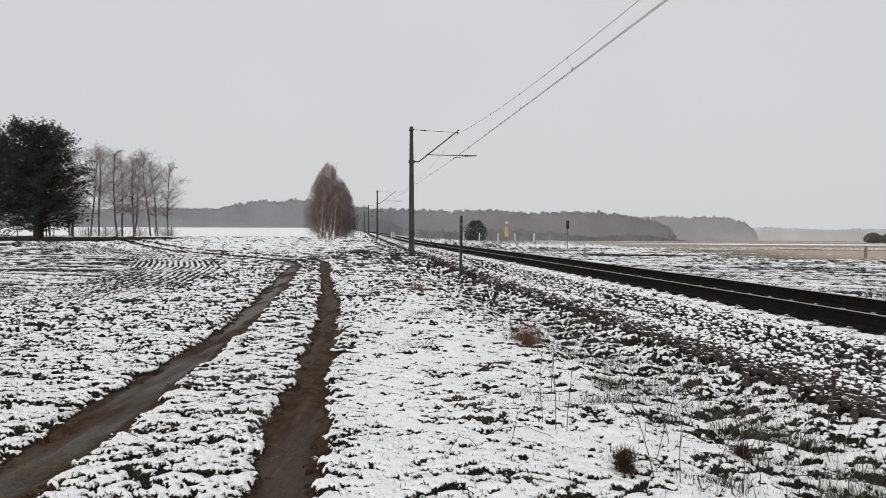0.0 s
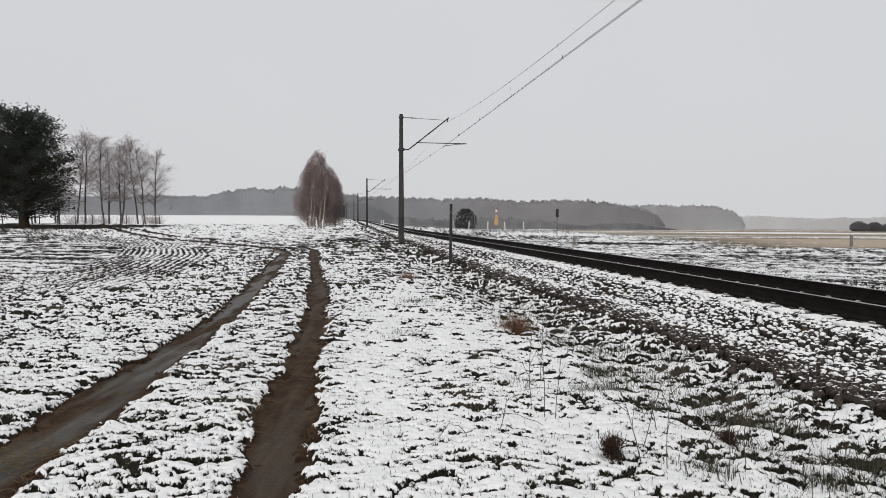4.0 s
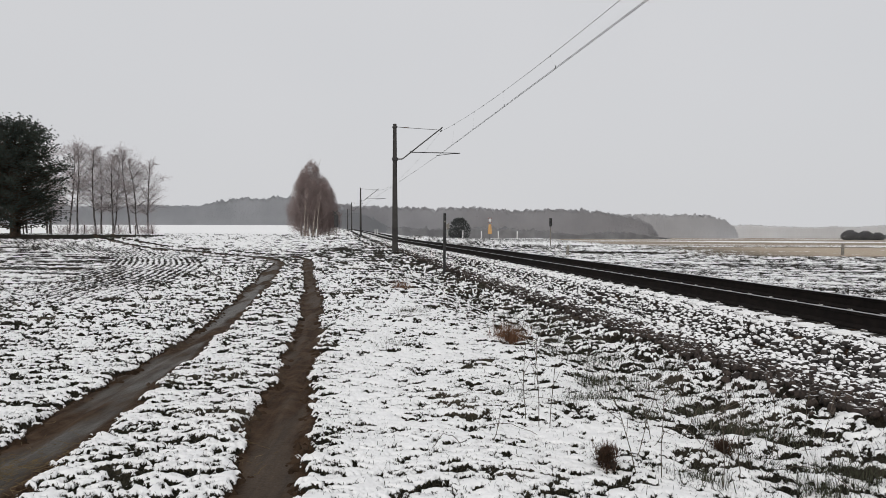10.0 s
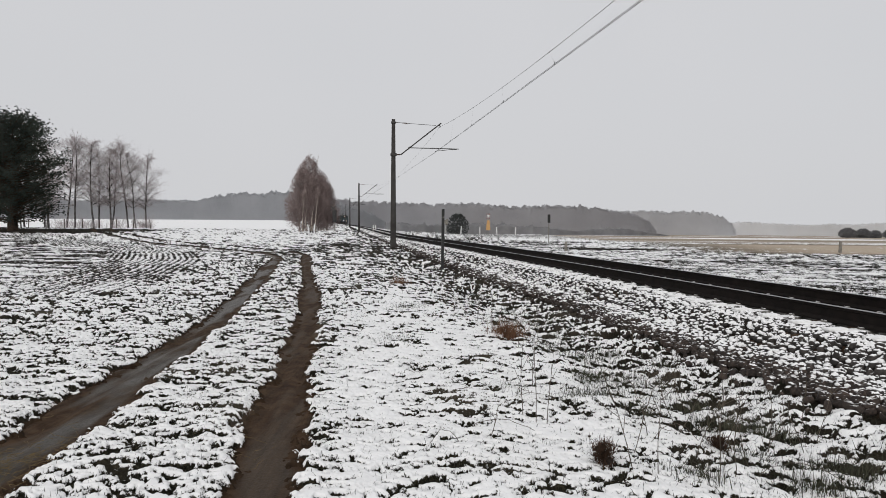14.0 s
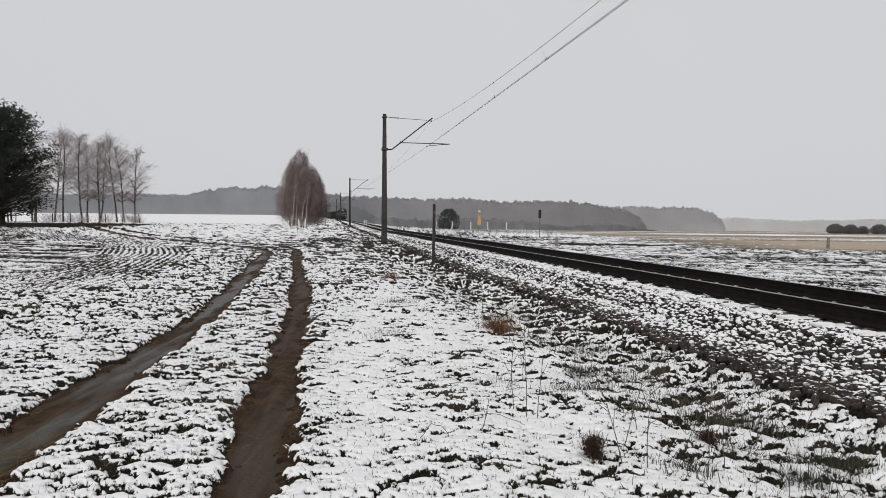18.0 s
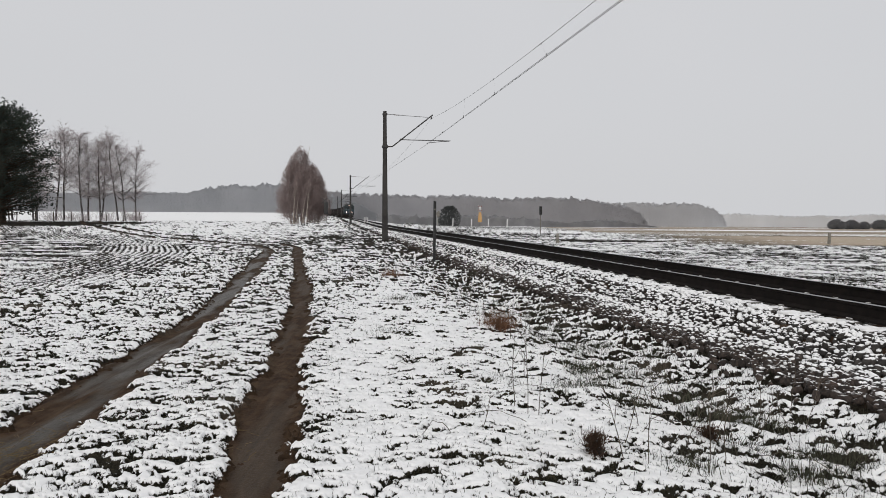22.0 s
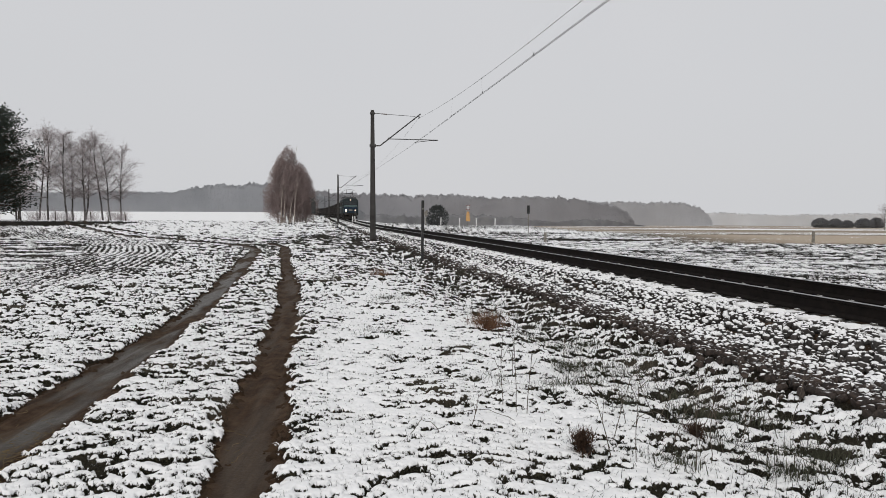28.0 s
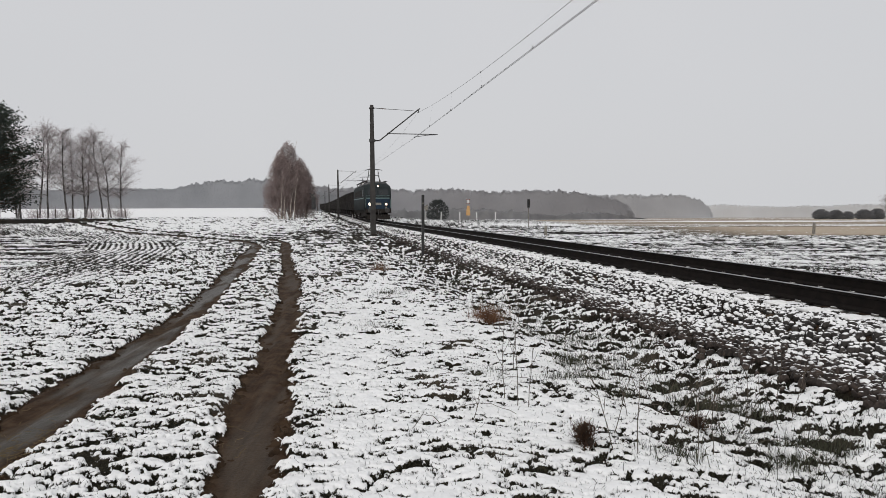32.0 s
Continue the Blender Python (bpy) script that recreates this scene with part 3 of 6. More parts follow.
    bare = bare + lane * (0.06 + 0.25 * grad_noise(x * 0.5, y * 0.5, 34))
    # the wheel ruts and the beaten edge of each
    for dd, w in ((dr, wr), (dl, wlft)):
        spread = 0.05 * smooth(10, 6, y) * (dd < 0) * smooth(-0.2, 0.5, n2) if w is wr else 0.0
        inside = smooth(w + 0.14, w - 0.06, np.abs(dd) + 0.11 * n1 - spread) * smooth(92, 84, y)
        bare = np.maximum(bare, inside * 1.4)
        soil = np.maximum(soil, smooth(0.0, 0.3, inside))
        clod = clod * (1 - inside) - inside * 0.085
    # ballast bank: bed darkened for contrast between the stones, its snow thinning downslope
    foot = np.where(d < 0, 3.0, 2.75) + 0.16 * n2
    bank = smooth(foot, foot - 0.2, np.abs(d))
    bare = bare * (1 - bank) + ((0.75 + 0.5 * smooth(1.7, 2.2, np.abs(d))) * (1 - 0.45 * smooth(40, 75, y)) - 0.3 * n1) * bank
    soil = np.maximum(soil, bank * (0.84 + 0.16 * smooth(40, 20, y)))
    clod = clod * (1 - bank) + 0.012 * n1 * bank
    fade = smooth(240, 60, r)
    rows = np.maximum(0.35 * field * (1 - head) * smooth(16, 30, y), right * (1 - strip) * (0.22 - 0.1 * beyond))
    return clod * fade, bare, soil, straw, rows


def ground():
    """One sheet from under the camera to the horizon, finest where it is walked on."""
    az = [0.0]
    dens = []
    a = -180.0
    while a < 180.0 - 1e-6:
        s = 0.095 if -41 < a < 41 else min(6.0, 0.095 + (abs(a) - 41) * 0.12)
        dens.append(a)
        a += s
    az = np.radians(np.array(dens))
    rad = [0.02]
    while rad[-1] < 4200:
        rr = rad[-1]
        rad.append(rr + (min(0.3, 0.05 + 0.14 * rr) if rr < 2.4 else max(0.014, min(0.00055 * rr * rr, 0.06 * rr))))
    rad = np.array(rad)
    A, R = np.meshgrid(az, rad)
    x, y = (R * np.sin(A)).ravel(), (R * np.cos(A)).ravel() - 0.5
    clod, bare, soil, straw, rows = cover(x, y)
    z = land(x, y) + clod
    # where the net is wide, the surface itself takes over the patches
    gap = np.abs(R * np.append(np.diff(az), az[-1] - az[-2])[None]).ravel()
    loose = np.maximum(smooth(0.05, 0.16, gap) * (np.abs(A) > radians(41)).ravel(), smooth(2.6, 2.2, R.ravel()))
    calm = np.where(soil > 0.9, bare, 0.40)
    bare = bare * (1 - loose) + calm * loose
    z = z - clod * loose * 0.8
    d = from_track(x, y)
    loose = np.maximum(loose, 0.55 * smooth(24, 42, y) * smooth(150, 110, y) * smooth(4, 2, d) * (rows < 0.1))
    nr, na = R.shape
    verts = np.stack([x, y, z], axis=1)
    i, j = np.meshgrid(np.arange(nr - 1), np.arange(na), indexing="ij")
    k = (j + 1) % na
    faces = np.stack([i * na + j, (i + 1) * na + j, (i + 1) * na + k, i * na + k], axis=-1).reshape(-1, 4)[:, ::-1]
    ob = from_arrays("ground", verts, faces, GROUND, smooth=True)
    for name, values in (("bare", bare), ("soil", soil), ("straw", straw), ("rows", rows), ("loose", loose * (soil < 0.9))):
        at = ob.data.attributes.new(name, "FLOAT", "POINT")
        at.data.foreach_set("value", np.clip(values, -0.5, 1.5).astype(np.float32))
    tagged(ob, "grassy winter farmland under thin patchy snow", "ground", kind="structure")
    return ob


ground()


def ruts():
    """The two muddy wheel tracks of the field lane."""
    road = thing("road", pose(0, 0, 0), "two muddy brown wheel ruts of a field lane", "dirt road", kind="structure")
    for line, seed in ((LINE_R, 11), (LINE_L, 29)):
        ys = np.concatenate([np.arange(-25, 2, 0.5), np.arange(2, 20, 0.08), np.arange(20, 58, 0.35)])
        xs = np.interp(ys, line[:, 1], line[:, 0])
        sl = np.interp(ys, line[:, 1], np.gradient(line[:, 0], line[:, 1]))
        across = np.linspace(-1, 1, 17)
        w = rut_width(ys, seed) + 0.16
        nx, ny = 1 / np.sqrt(1 + sl * sl), -sl / np.sqrt(1 + sl * sl)
        X = xs[:, None] + nx[:, None] * w[:, None] * across[None]
        Y = ys[:, None] + ny[:, None] * w[:, None] * across[None]
        z = land(X.ravel(), Y.ravel()).reshape(X.shape) - 0.062 + 0.014 * grad_noise(X * 7, Y * 1.1, 71) + 0.006 * grad_noise(X * 16, Y * 6, 72)
        z = z + 0.022 * np.cos(across * 9)[None] * (0.5 + grad_noise(Y * 0.4, X * 0, 73)) - 0.05 * np.abs(across[None]) ** 6
        n, k = X.shape
        i, j = np.meshgrid(np.arange(n - 1), np.arange(k - 1), indexing="ij")
        faces = np.stack([i * k + j, i * k + j + 1, (i + 1) * k + j + 1, (i + 1) * k + j], axis=-1).reshape(-1, 4)
        made = from_arrays("rut", np.stack([X.ravel(), Y.ravel(), z.ravel()], 1), faces, MUD if seed == 11 else WET_MUD, road, smooth=True)
        at = made.data.attributes.new("side", "FLOAT", "POINT")
        at.data.foreach_set("value", np.abs(np.broadcast_to(across[None] + (0.10 if seed == 29 else 0.0), X.shape) + 0.35 * grad_noise(X * 3, Y * 0.9, 75)).astype(np.float32).ravel())


ruts()


# ---------------------------------------------------------------- trees
def unit(v):
    return v / np.linalg.norm(v, axis=-1, keepdims=True)


def bare_tree(name, seed, height, stems, girth, reach, limbs, twigs_each, bark, twig_mat, label, group, least=0.010, hull=None, tilts=(0.55, 1.0), droop=0.0, sprays=4):
    """A leafless tree: stems, limbs that fill an outline (reach by height share), and fine twigs."""
    rng = np.random.default_rng(seed)
    trunk, arms, fine = [], [], []
    lines = []
    for sx, sy, lx, ly, tall in stems:
        n = 16
        p = np.array([sx, sy, -0.15])
        w = unit(np.array([lx, ly, 1.0]))
        pts = [p]
        for k in range(n):
            w = unit(w + rng.normal(0, 0.03, 3) + np.array([-lx * 0.05, -ly * 0.05, 0.04]))
            pts.append(pts[-1] + w * height * tall / n)
        lines.append(np.array(pts))
        for k in range(n):
            r0, r1 = [girth * (1 - 0.92 * q / n) + 0.008 for q in (k, k + 1)]
            trunk.append((*pts[k], *pts[k + 1], r0, r1))
    for i in range(limbs):
        line = lines[i % len(lines)]
        f = reach[0] + (0.985 - reach[0]) * rng.random() ** 0.9
        q = f * (len(line) - 1)
        k = min(int(q), len(line) - 2)
        p = line[k] + (line[k + 1] - line[k]) * (q - k)
        a = rng.uniform(0, 2 * np.pi)
        tilt = rng.uniform(*tilts) * (1.15 - 0.5 * f)
        L = reach[1](f) * rng.uniform(0.65, 1.1) / math.sin(tilt)
        w = np.array([math.cos(a) * math.sin(tilt), math.sin(a) * math.sin(tilt), math.cos(tilt)])
        r = max(girth * 0.30 * (1 - f) + 0.012, least)
        m = 5
        for j in range(m):
            w = unit(w + rng.normal(0, 0.10, 3) + np.array([0, 0, 0.05 + droop * (0.25 - 0.2 * j)]))
            e = p + w * L / m
            arms.append((*p, *e, r, max(r * 0.8, least)))
            for _ in range(twigs_each):
                d = unit(w + rng.normal(0, 0.50, 3) - np.array([0, 0, 0.4 * droop]))
                s = p + (e - p) * rng.random()
                l2 = max(0.35, L * 0.32) * rng.uniform(0.6, 1.2)
                t = s + d * l2 * 0.5
                d2 = unit(d + rng.normal(0, 0.2, 3))
                u = t + d2 * l2 * 0.5
                fine.append((*s, *t, least, least * 0.9))
                fine.append((*t, *u, least * 0.9, least * 0.6))
                for b in range(sprays):
                    g = s + (u - s) * rng.uniform(0.3, 1.0)
                    d3 = unit(d2 + rng.normal(0, 0.5, 3)) * l2 * rng.uniform(0.25, 0.55)
                    fine.append((*g, *(g + d3), least * 0.7, least * 0.45))
            p, r = e, max(r * 0.8, least)
    if hull:
        # the crown keeps to a smooth outline, width by height share
        def inside(rows):
            e = np.array(rows)
            cx, cy = hull[0](e[:, 5] / height), np.hypot(e[:, 3] - hull[1], e[:, 4] - hull[2])
            return e[cy < cx * (0.93 + 0.07 * np.sin(7 * np.arctan2(e[:, 4], e[:, 3]) + e[:, 5] * 2.0)) + 0.05]
        arms, fine = inside(arms), inside(fine)
    tree = thing(name, pose(0, 0, 0), label, "tree", group)
    n = len(trunk) // len(stems)
    for i in range(len(stems)):
        from_arrays("trunk", *bent_tube(trunk[i * n:(i + 1) * n]), bark, tree, True)
    tagged(from_arrays("limb", *tubes(arms, 4), bark if limbs < 100 else twig_mat, tree, True), kind="stuff")
    tagged(from_arrays("crown", *tubes(fine, 3), twig_mat, tree), kind="stuff")
    return tree


def place(ob, x, y, turn=0.0, size=1.0, dz=0.0):
    ob.matrix_basis = pose(x, y, land_z(x, y) + dz, 0, 0, turn) @ Matrix.Diagonal((size, size, size, 1))
    return ob


def copy_at(ob, x, y, turn, size=1.0):
    c = copy_thing(ob, pose(0, 0, 0))
    return place(c, x, y, turn, size)


def birches():
    kinds = [bare_tree("birch_tree", seed, h, [(0, 0, lx, 0.0, 1.0)], 0.13, (0.24, lambda f: 2.9 * math.sin(math.pi * min(1.0, 0.26 + 0.70 * ((f - 0.22) / 0.78))) ** 0.9 + 0.2), 62, 4, BIRCH, TWIG,
                       "tall leafless birch, its grey twigs paled for haze, at the field edge", "birch row", 0.0066, None, (0.95, 1.42), 0.6, 4) for seed, h, lx in ((3, 11.9, 0.02), (8, 11.5, -0.06), (15, 11.0, 0.05))]
    spots = [(-47.3, 90, 1.0), (-45.0, 90.5, 1.0), (-42.5, 90, 0.98), (-40.6, 91, 0.97), (-39.2, 90, 0.86), (-38.2, 91, 0.88), (-49.5, 92, 1.02), (-43.8, 93, 0.93), (-46.3, 94.5, 1.0), (-53, 93, 1.0), (-57, 95, 1.0), (-50.2, 82, 0.62), (-48.4, 80, 0.6), (-46.9, 83, 0.66), (-45.4, 80.5, 0.6)]
    for i, (x, y, s) in enumerate(spots):
        t = kinds[i % 3]
        if i < 3:
            place(t, x, y, 40 * i, s)
        else:
            copy_at(t, x, y, 77 * i, s)
    tagged(copy_at(kinds[1], 122.0, 160.0, 20, 0.56), "small leafless tree standing alone by the meadow", group="meadow trees")


birches()


def clump():
    """Slender birches that have grown together into one pointed crown."""
    stems = [(-1.5, -1.2, -0.06, 0, 0.72), (-0.9, -1.5, -0.03, 0.03, 0.85), (-0.1, -0.3, 0.0, 0, 1.0), (0.3, -1.6, 0.05, 0.02, 0.72), (0.7, -1.4, 0.10, 0, 0.6)]
    first = bare_tree("birch_clump", 5, 11.3, stems, 0.10, (0.03, lambda f: 4.3 * (1 - f) ** 0.6 * min(1.0, 0.6 + 2.0 * f) + 0.2), 340, 5, PALEBIRCH, REDTWIG, "dense clump of slender bare birches with reddish-brown twigs", "birch clump", 0.0085, (lambda h: 3.75 * np.clip((1.0 - h) / 0.62, 0, 1) ** 0.72 * np.clip(0.92 + 0.4 * h, 0, 1.0), -0.2, -0.9), (0.5, 1.25), 0.3, 6)
    place(first, -16.3, 95, 0, 0.99)
    slim = bare_tree("birch_tree", 33, 7.0, [(0, 0, 0.04, 0.0, 1.0)], 0.085, (0.45, lambda f: 0.9 * (1.1 - f)), 16, 2, PALEBIRCH, REDTWIG, "slender pale-trunked birch before the clump", "birch clump")
    place(slim, -17.1, 92.0, 0, 0.95)
    for bx, by, turn, size in ((-16.6, 91.7, 140, 0.85), (-15.9, 92.1, 60, 1.0), (-15.3, 91.9, 10, 0.9)):
        copy_at(slim, bx, by, turn, size)
    copy_at(first, -15.9, 97, 130, 0.80)


clump()


def needle_tree(seed, height, spread, low, count):
    """A bushy pine: trunk, boughs, and tufts of needles along them."""
    rng = np.random.default_rng(seed)
    trunk, boughs, tufts = [], [], []
    n = 12
    for i in range(n):
        a, b = i / n * height * 0.95, (i + 1) / n * height * 0.95
        trunk.append((0.1 * math.sin(i * 0.7), 0, a - (0.2 if i == 0 else 0), 0.1 * math.sin((i + 1) * 0.7), 0, b, 0.26 * (1 - i / n) + 0.04, 0.26 * (1 - (i + 1) / n) + 0.03))
    for i in range(count):
        f = low + (1 - low) * rng.random() ** 0.85
        prof = spread * (math.sin(math.pi * min(1.0, (1.02 - f) / (1.02 - low) * 0.58 + 0.11)) ** 0.8)
        a = rng.uniform(0, 2 * np.pi)
        L = prof * rng.uniform(0.6, 1.0)
        p0 = np.array([0, 0, f * height * 0.93])
        w = np.array([math.cos(a), math.sin(a), rng.uniform(-0.12, 0.5)])
        pts = [p0]
        for k in range(5):
            w = w + rng.normal(0, 0.13, 3) + np.array([0, 0, 0.05])
            pts.append(pts[-1] + w / np.linalg.norm(w) * L / 5)
        for k in range(5):
            boughs.append((*pts[k], *pts[k + 1], 0.05 * (1 - k / 6), 0.05 * (1 - (k + 1) / 6)))
            for q in range((2, 4, 8, 14, 20)[k]):
                tufts.append(pts[k] + (pts[k + 1] - pts[k]) * rng.random() + rng.normal(0, 0.13 + 0.015 * k, 3))
    tufts = np.array(tufts)
    # each tuft: a spray of needle blades round its middle
    m = 13
    c = np.repeat(tufts, m, axis=0)
    d = rng.normal(0, 1, (len(c), 3))
    d[:, 2] = np.abs(d[:, 2]) * 0.8 + 0.1
    d /= np.linalg.norm(d, axis=1, keepdims=True)
    e = np.cross(d, rng.normal(0, 1, (len(c), 3)))
    e /= np.linalg.norm(e, axis=1, keepdims=True)
    ln, wd = rng.uniform(0.06, 0.15, (len(c), 1)), rng.uniform(0.024, 0.042, (len(c), 1))
    v = np.stack([c - e * wd, c + e * wd, c + d * ln], axis=1).reshape(-1, 3)
    return trunk, boughs, v, np.arange(len(v)).reshape(-1, 3)


def pines():
    for x, y, h, sp, low, seed, n in ((-38.5, 62, 10.9, 6.1, 0.05, 2, 330), (-43.9, 63, 9.9, 5.2, 0.05, 5, 260), (-49.5, 60, 11.0, 5.0, 0.15, 9, 160), (-40.5, 66, 9.0, 4.0, 0.08, 12, 160)):
        trunk, boughs, v, f = needle_tree(seed, h, sp, low, n)
        t = thing("pine_tree", pose(0, 0, 0), "dark green bushy pine with snow beneath, by the field", "tree", "pines")
        from_arrays("trunk", *bent_tube(trunk, 8), BARK, t, True)
        tagged(from_arrays("bough", *tubes(boughs, 4), BARK, t, True), kind="stuff")
        tagged(from_arrays("crown", v, f, NEEDLE, t), kind="stuff")
        place(t, x, y, seed * 50)


pines()


def leafless_bush(name, seed, height, width, count, mat, label, x, y, dz=0.0):
    """A many-stemmed bush of arching twigs."""
    rng = np.random.default_rng(seed)
    segs = []
    for i in range(count):
        a, lean = rng.uniform(0, 2 * np.pi), abs(rng.normal(0, 0.55))
        p = np.array([rng.normal(0, width * 0.22), rng.normal(0, width * 0.22), -0.05])
        w = np.array([math.cos(a) * lean, math.sin(a) * lean, 1.0])
        L = height * rng.uniform(0.45, 1.0)
        r = 0.006 * height ** 0.5 + 0.004
        for k in range(5):
            w = w + rng.normal(0, 0.16, 3)
            q = p + w / np.linalg.norm(w) * L / 5
            segs.append((*p, *q, r, r * 0.8))
            for s in range(2):
                d = w / np.linalg.norm(w) + rng.normal(0, 0.6, 3)
                segs.append((*q, *(q + d * L * 0.16), r * 0.7, r * 0.4))
            p, r = q, r * 0.8
    b = thing(name, pose(0, 0, 0), label, "bush")
    tagged(from_arrays("crown", *tubes(segs, 3), mat, b), kind="stuff")
    place(b, x, y, 0, 1.0, dz)
    return b


def forest(name, seed, line, height, depth, count, mat, label, leafy=26, conifer=0.3, big=1.0, uneven=1.0):
    """Far woods: a lumpy canopy along a line of places, with the ragged crowns of its trees standing out of it."""
    rng = np.random.default_rng(seed)
    line = np.array(line, dtype=float)
    seg = np.concatenate([[0], np.cumsum(np.linalg.norm(np.diff(line[:, :2], axis=0), axis=1))])

    def tall(s, q):
        return height * np.interp(s, seg, line[:, 2]) * (0.86 + 0.14 * grad_noise(s / 40, s * 0, seed) + uneven * 0.10 * grad_noise(s / 7, q / 9 + s * 0, seed + 1) + uneven * 0.10 * grad_noise(s / 2.6, q / 4 + s * 0, seed + 2))

    woods = thing(name, pose(0, 0, 0), label, "forest", kind="stuff")

    def spot(along, back):
        px, py = np.interp(along, seg, line[:, 0]), np.interp(along, seg, line[:, 1])
        far = 1 + back / np.hypot(px, py)
        return px * far, py * far
    def crown_top(along, row):
        """Share of the full height, with a dome or a spire for every tree."""
        best = np.zeros_like(along)
        for w, k in ((0.30 * height, 1), (0.21 * height, 2), (0.16 * height, 3)):
            u = along / w + 0.37 * k + 5.3 * row
            cell = np.floor(u).astype(np.int64)
            mixed = ((cell * 374761393 + (k + seed + 7 * row) * 668265263) & 0xFFFFFFFF)
            mixed = ((mixed ^ (mixed >> 13)) * 1274126177) & 0xFFFFFFFF
            chance, pointed = ((mixed >> 8) & 0xFFFF) / 65536.0, ((mixed >> 3) & 0xFF) / 256.0 < conifer
            off = np.abs(u - cell - 0.5) * 2
            dome = np.where(pointed, 1 - off, np.sqrt(np.maximum(0, 1 - off ** 2))) * (0.35 + 0.65 * chance)
            best = np.maximum(best, dome)
        return best
    # front wall of the wood and its uneven roof of crowns, row behind row
    ss = np.arange(0, seg[-1], height / 45)
    prof = [(0.0, u, 0) for u in (-0.02, 0.2, 0.35, 0.5, 0.62, 0.74, 0.86, 1.0)] + [(0.10, 0.97, 1), (0.13, 1.0, 1), (0.24, 0.96, 2), (0.28, 1.0, 2), (0.6, 0.96, 3), (1.0, 0.9, 3)]
    S, Q = np.meshgrid(ss, np.array([p[0] for p in prof]) * depth, indexing="ij")
    U = np.broadcast_to(np.array([p[1] for p in prof])[None], S.shape)
    domes = np.stack([crown_top(ss, p[2]) for p in prof], 1)
    h = tall(S, Q) * (0.85 + 0.17 * domes)
    low_growth = np.stack([crown_top(ss * 1.3, 9 + p[2]) for p in prof], 1)
    bulge = -height * (0.035 * domes * np.clip(2 * U - 0.9, 0, 1) + 0.03 * low_growth * np.clip(1 - 2.2 * U, 0, 1)) * (Q < 0.05 * depth)
    x, y = spot(S, Q + bulge)
    z = land(x.ravel(), y.ravel()).reshape(x.shape) + U * h
    z[:, -1] = z[:, -1] - h[:, -1]
    n, m = S.shape
    i, j = np.meshgrid(np.arange(n - 1), np.arange(m - 1), indexing="ij")
    faces = np.stack([i * m + j, (i + 1) * m + j, (i + 1) * m + j + 1, i * m + j + 1], axis=-1).reshape(-1, 4)
    from_arrays("canopy", np.stack([x.ravel(), y.ravel(), z.ravel()], 1), faces, mat, woods, True)
    # fine twigs that fray the crowns and the front
    total = count * leafy
    pi, top = rng.integers(0, n - 1, total), rng.random(total) < 0.42
    pj = np.where(top, rng.choice((7, 9, 11), total), 7)
    share = np.where(top, rng.uniform(0.95, 1.0, total), rng.random(total) ** 0.8)
    c = np.stack([x[pi, pj], y[pi, pj], z[pi, pj] - (1 - share) * h[pi, pj]], -1) + rng.normal(0, 0.016 * height, (total, 3)) * np.array([1, 1, 0.7])
    size = height * rng.uniform(0.007, 0.018, (total, 1)) * big
    d = unit(rng.normal(0, 0.5, (total, 3)) + np.array([0, 0, 1.0]))
    e = np.cross(d, rng.normal(0, 1, (total, 3)) * np.array([1, 1, 0.1]))
    e /= np.linalg.norm(e, axis=1, keepdims=True)
    v = np.stack([c - d * size, c + e * size * 0.7, c + d * size, c - e * size * 0.7], 1).reshape(-1, 3)
    tagged(from_arrays("treetops", v, np.arange(len(v)).reshape(-1, 4), mat, woods), kind="stuff")
    return woods


forest("forest_edge", 1, [(-420, 330, 1.0), (-260, 400, 1.0), (-185, 420, 0.85), (-150, 430, 0.9), (-120, 430, 1.25), (-85, 430, 1.36), (-60, 450, 1.2), (-42, 462, 0.95), (-30, 470, 0.6), (-18, 475, 0.08)], 16.3, 40, 700, HAZE_A, "grey mixed wood, paled for haze, beyond a white field", 60, 0.35, 1.3)
forest("forest_ridge", 2, [(-75, 480, 0.9), (-40, 480, 1.0), (20, 470, 1.0), (60, 465, 0.97), (100, 458, 0.93), (118, 455, 0.88), (132, 455, 0.80), (147, 455, 0.66), (157, 455, 0.42), (163, 455, 0.08)], 25.0, 60, 400, HAZE_B, "misty grey wood on a low rise", 80, 0.15, 1.0)
forest("forest_ridge", 3, [(95, 600, 0.8), (140, 610, 1.0), (215, 600, 1.0), (250, 583, 0.97), (266, 580, 0.82), (275, 580, 0.5), (280, 580, 0.06)], 25.5, 60, 400, HAZE_C, "pale misty wood in the distance", 60, 0.1, 1.0)
forest("forest_horizon", 4, [(300, 1150, 0.7), (520, 1120, 1.0), (640, 1080, 0.8), (760, 1050, 0.95), (1000, 1000, 1.05)], 27.0, 120, 500, HAZE_D, "faint misty wood on the horizon", 24, 0.3)
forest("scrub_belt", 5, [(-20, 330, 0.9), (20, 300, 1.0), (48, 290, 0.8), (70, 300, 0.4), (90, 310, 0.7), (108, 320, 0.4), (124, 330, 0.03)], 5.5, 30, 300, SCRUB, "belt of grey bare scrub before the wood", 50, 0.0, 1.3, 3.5)


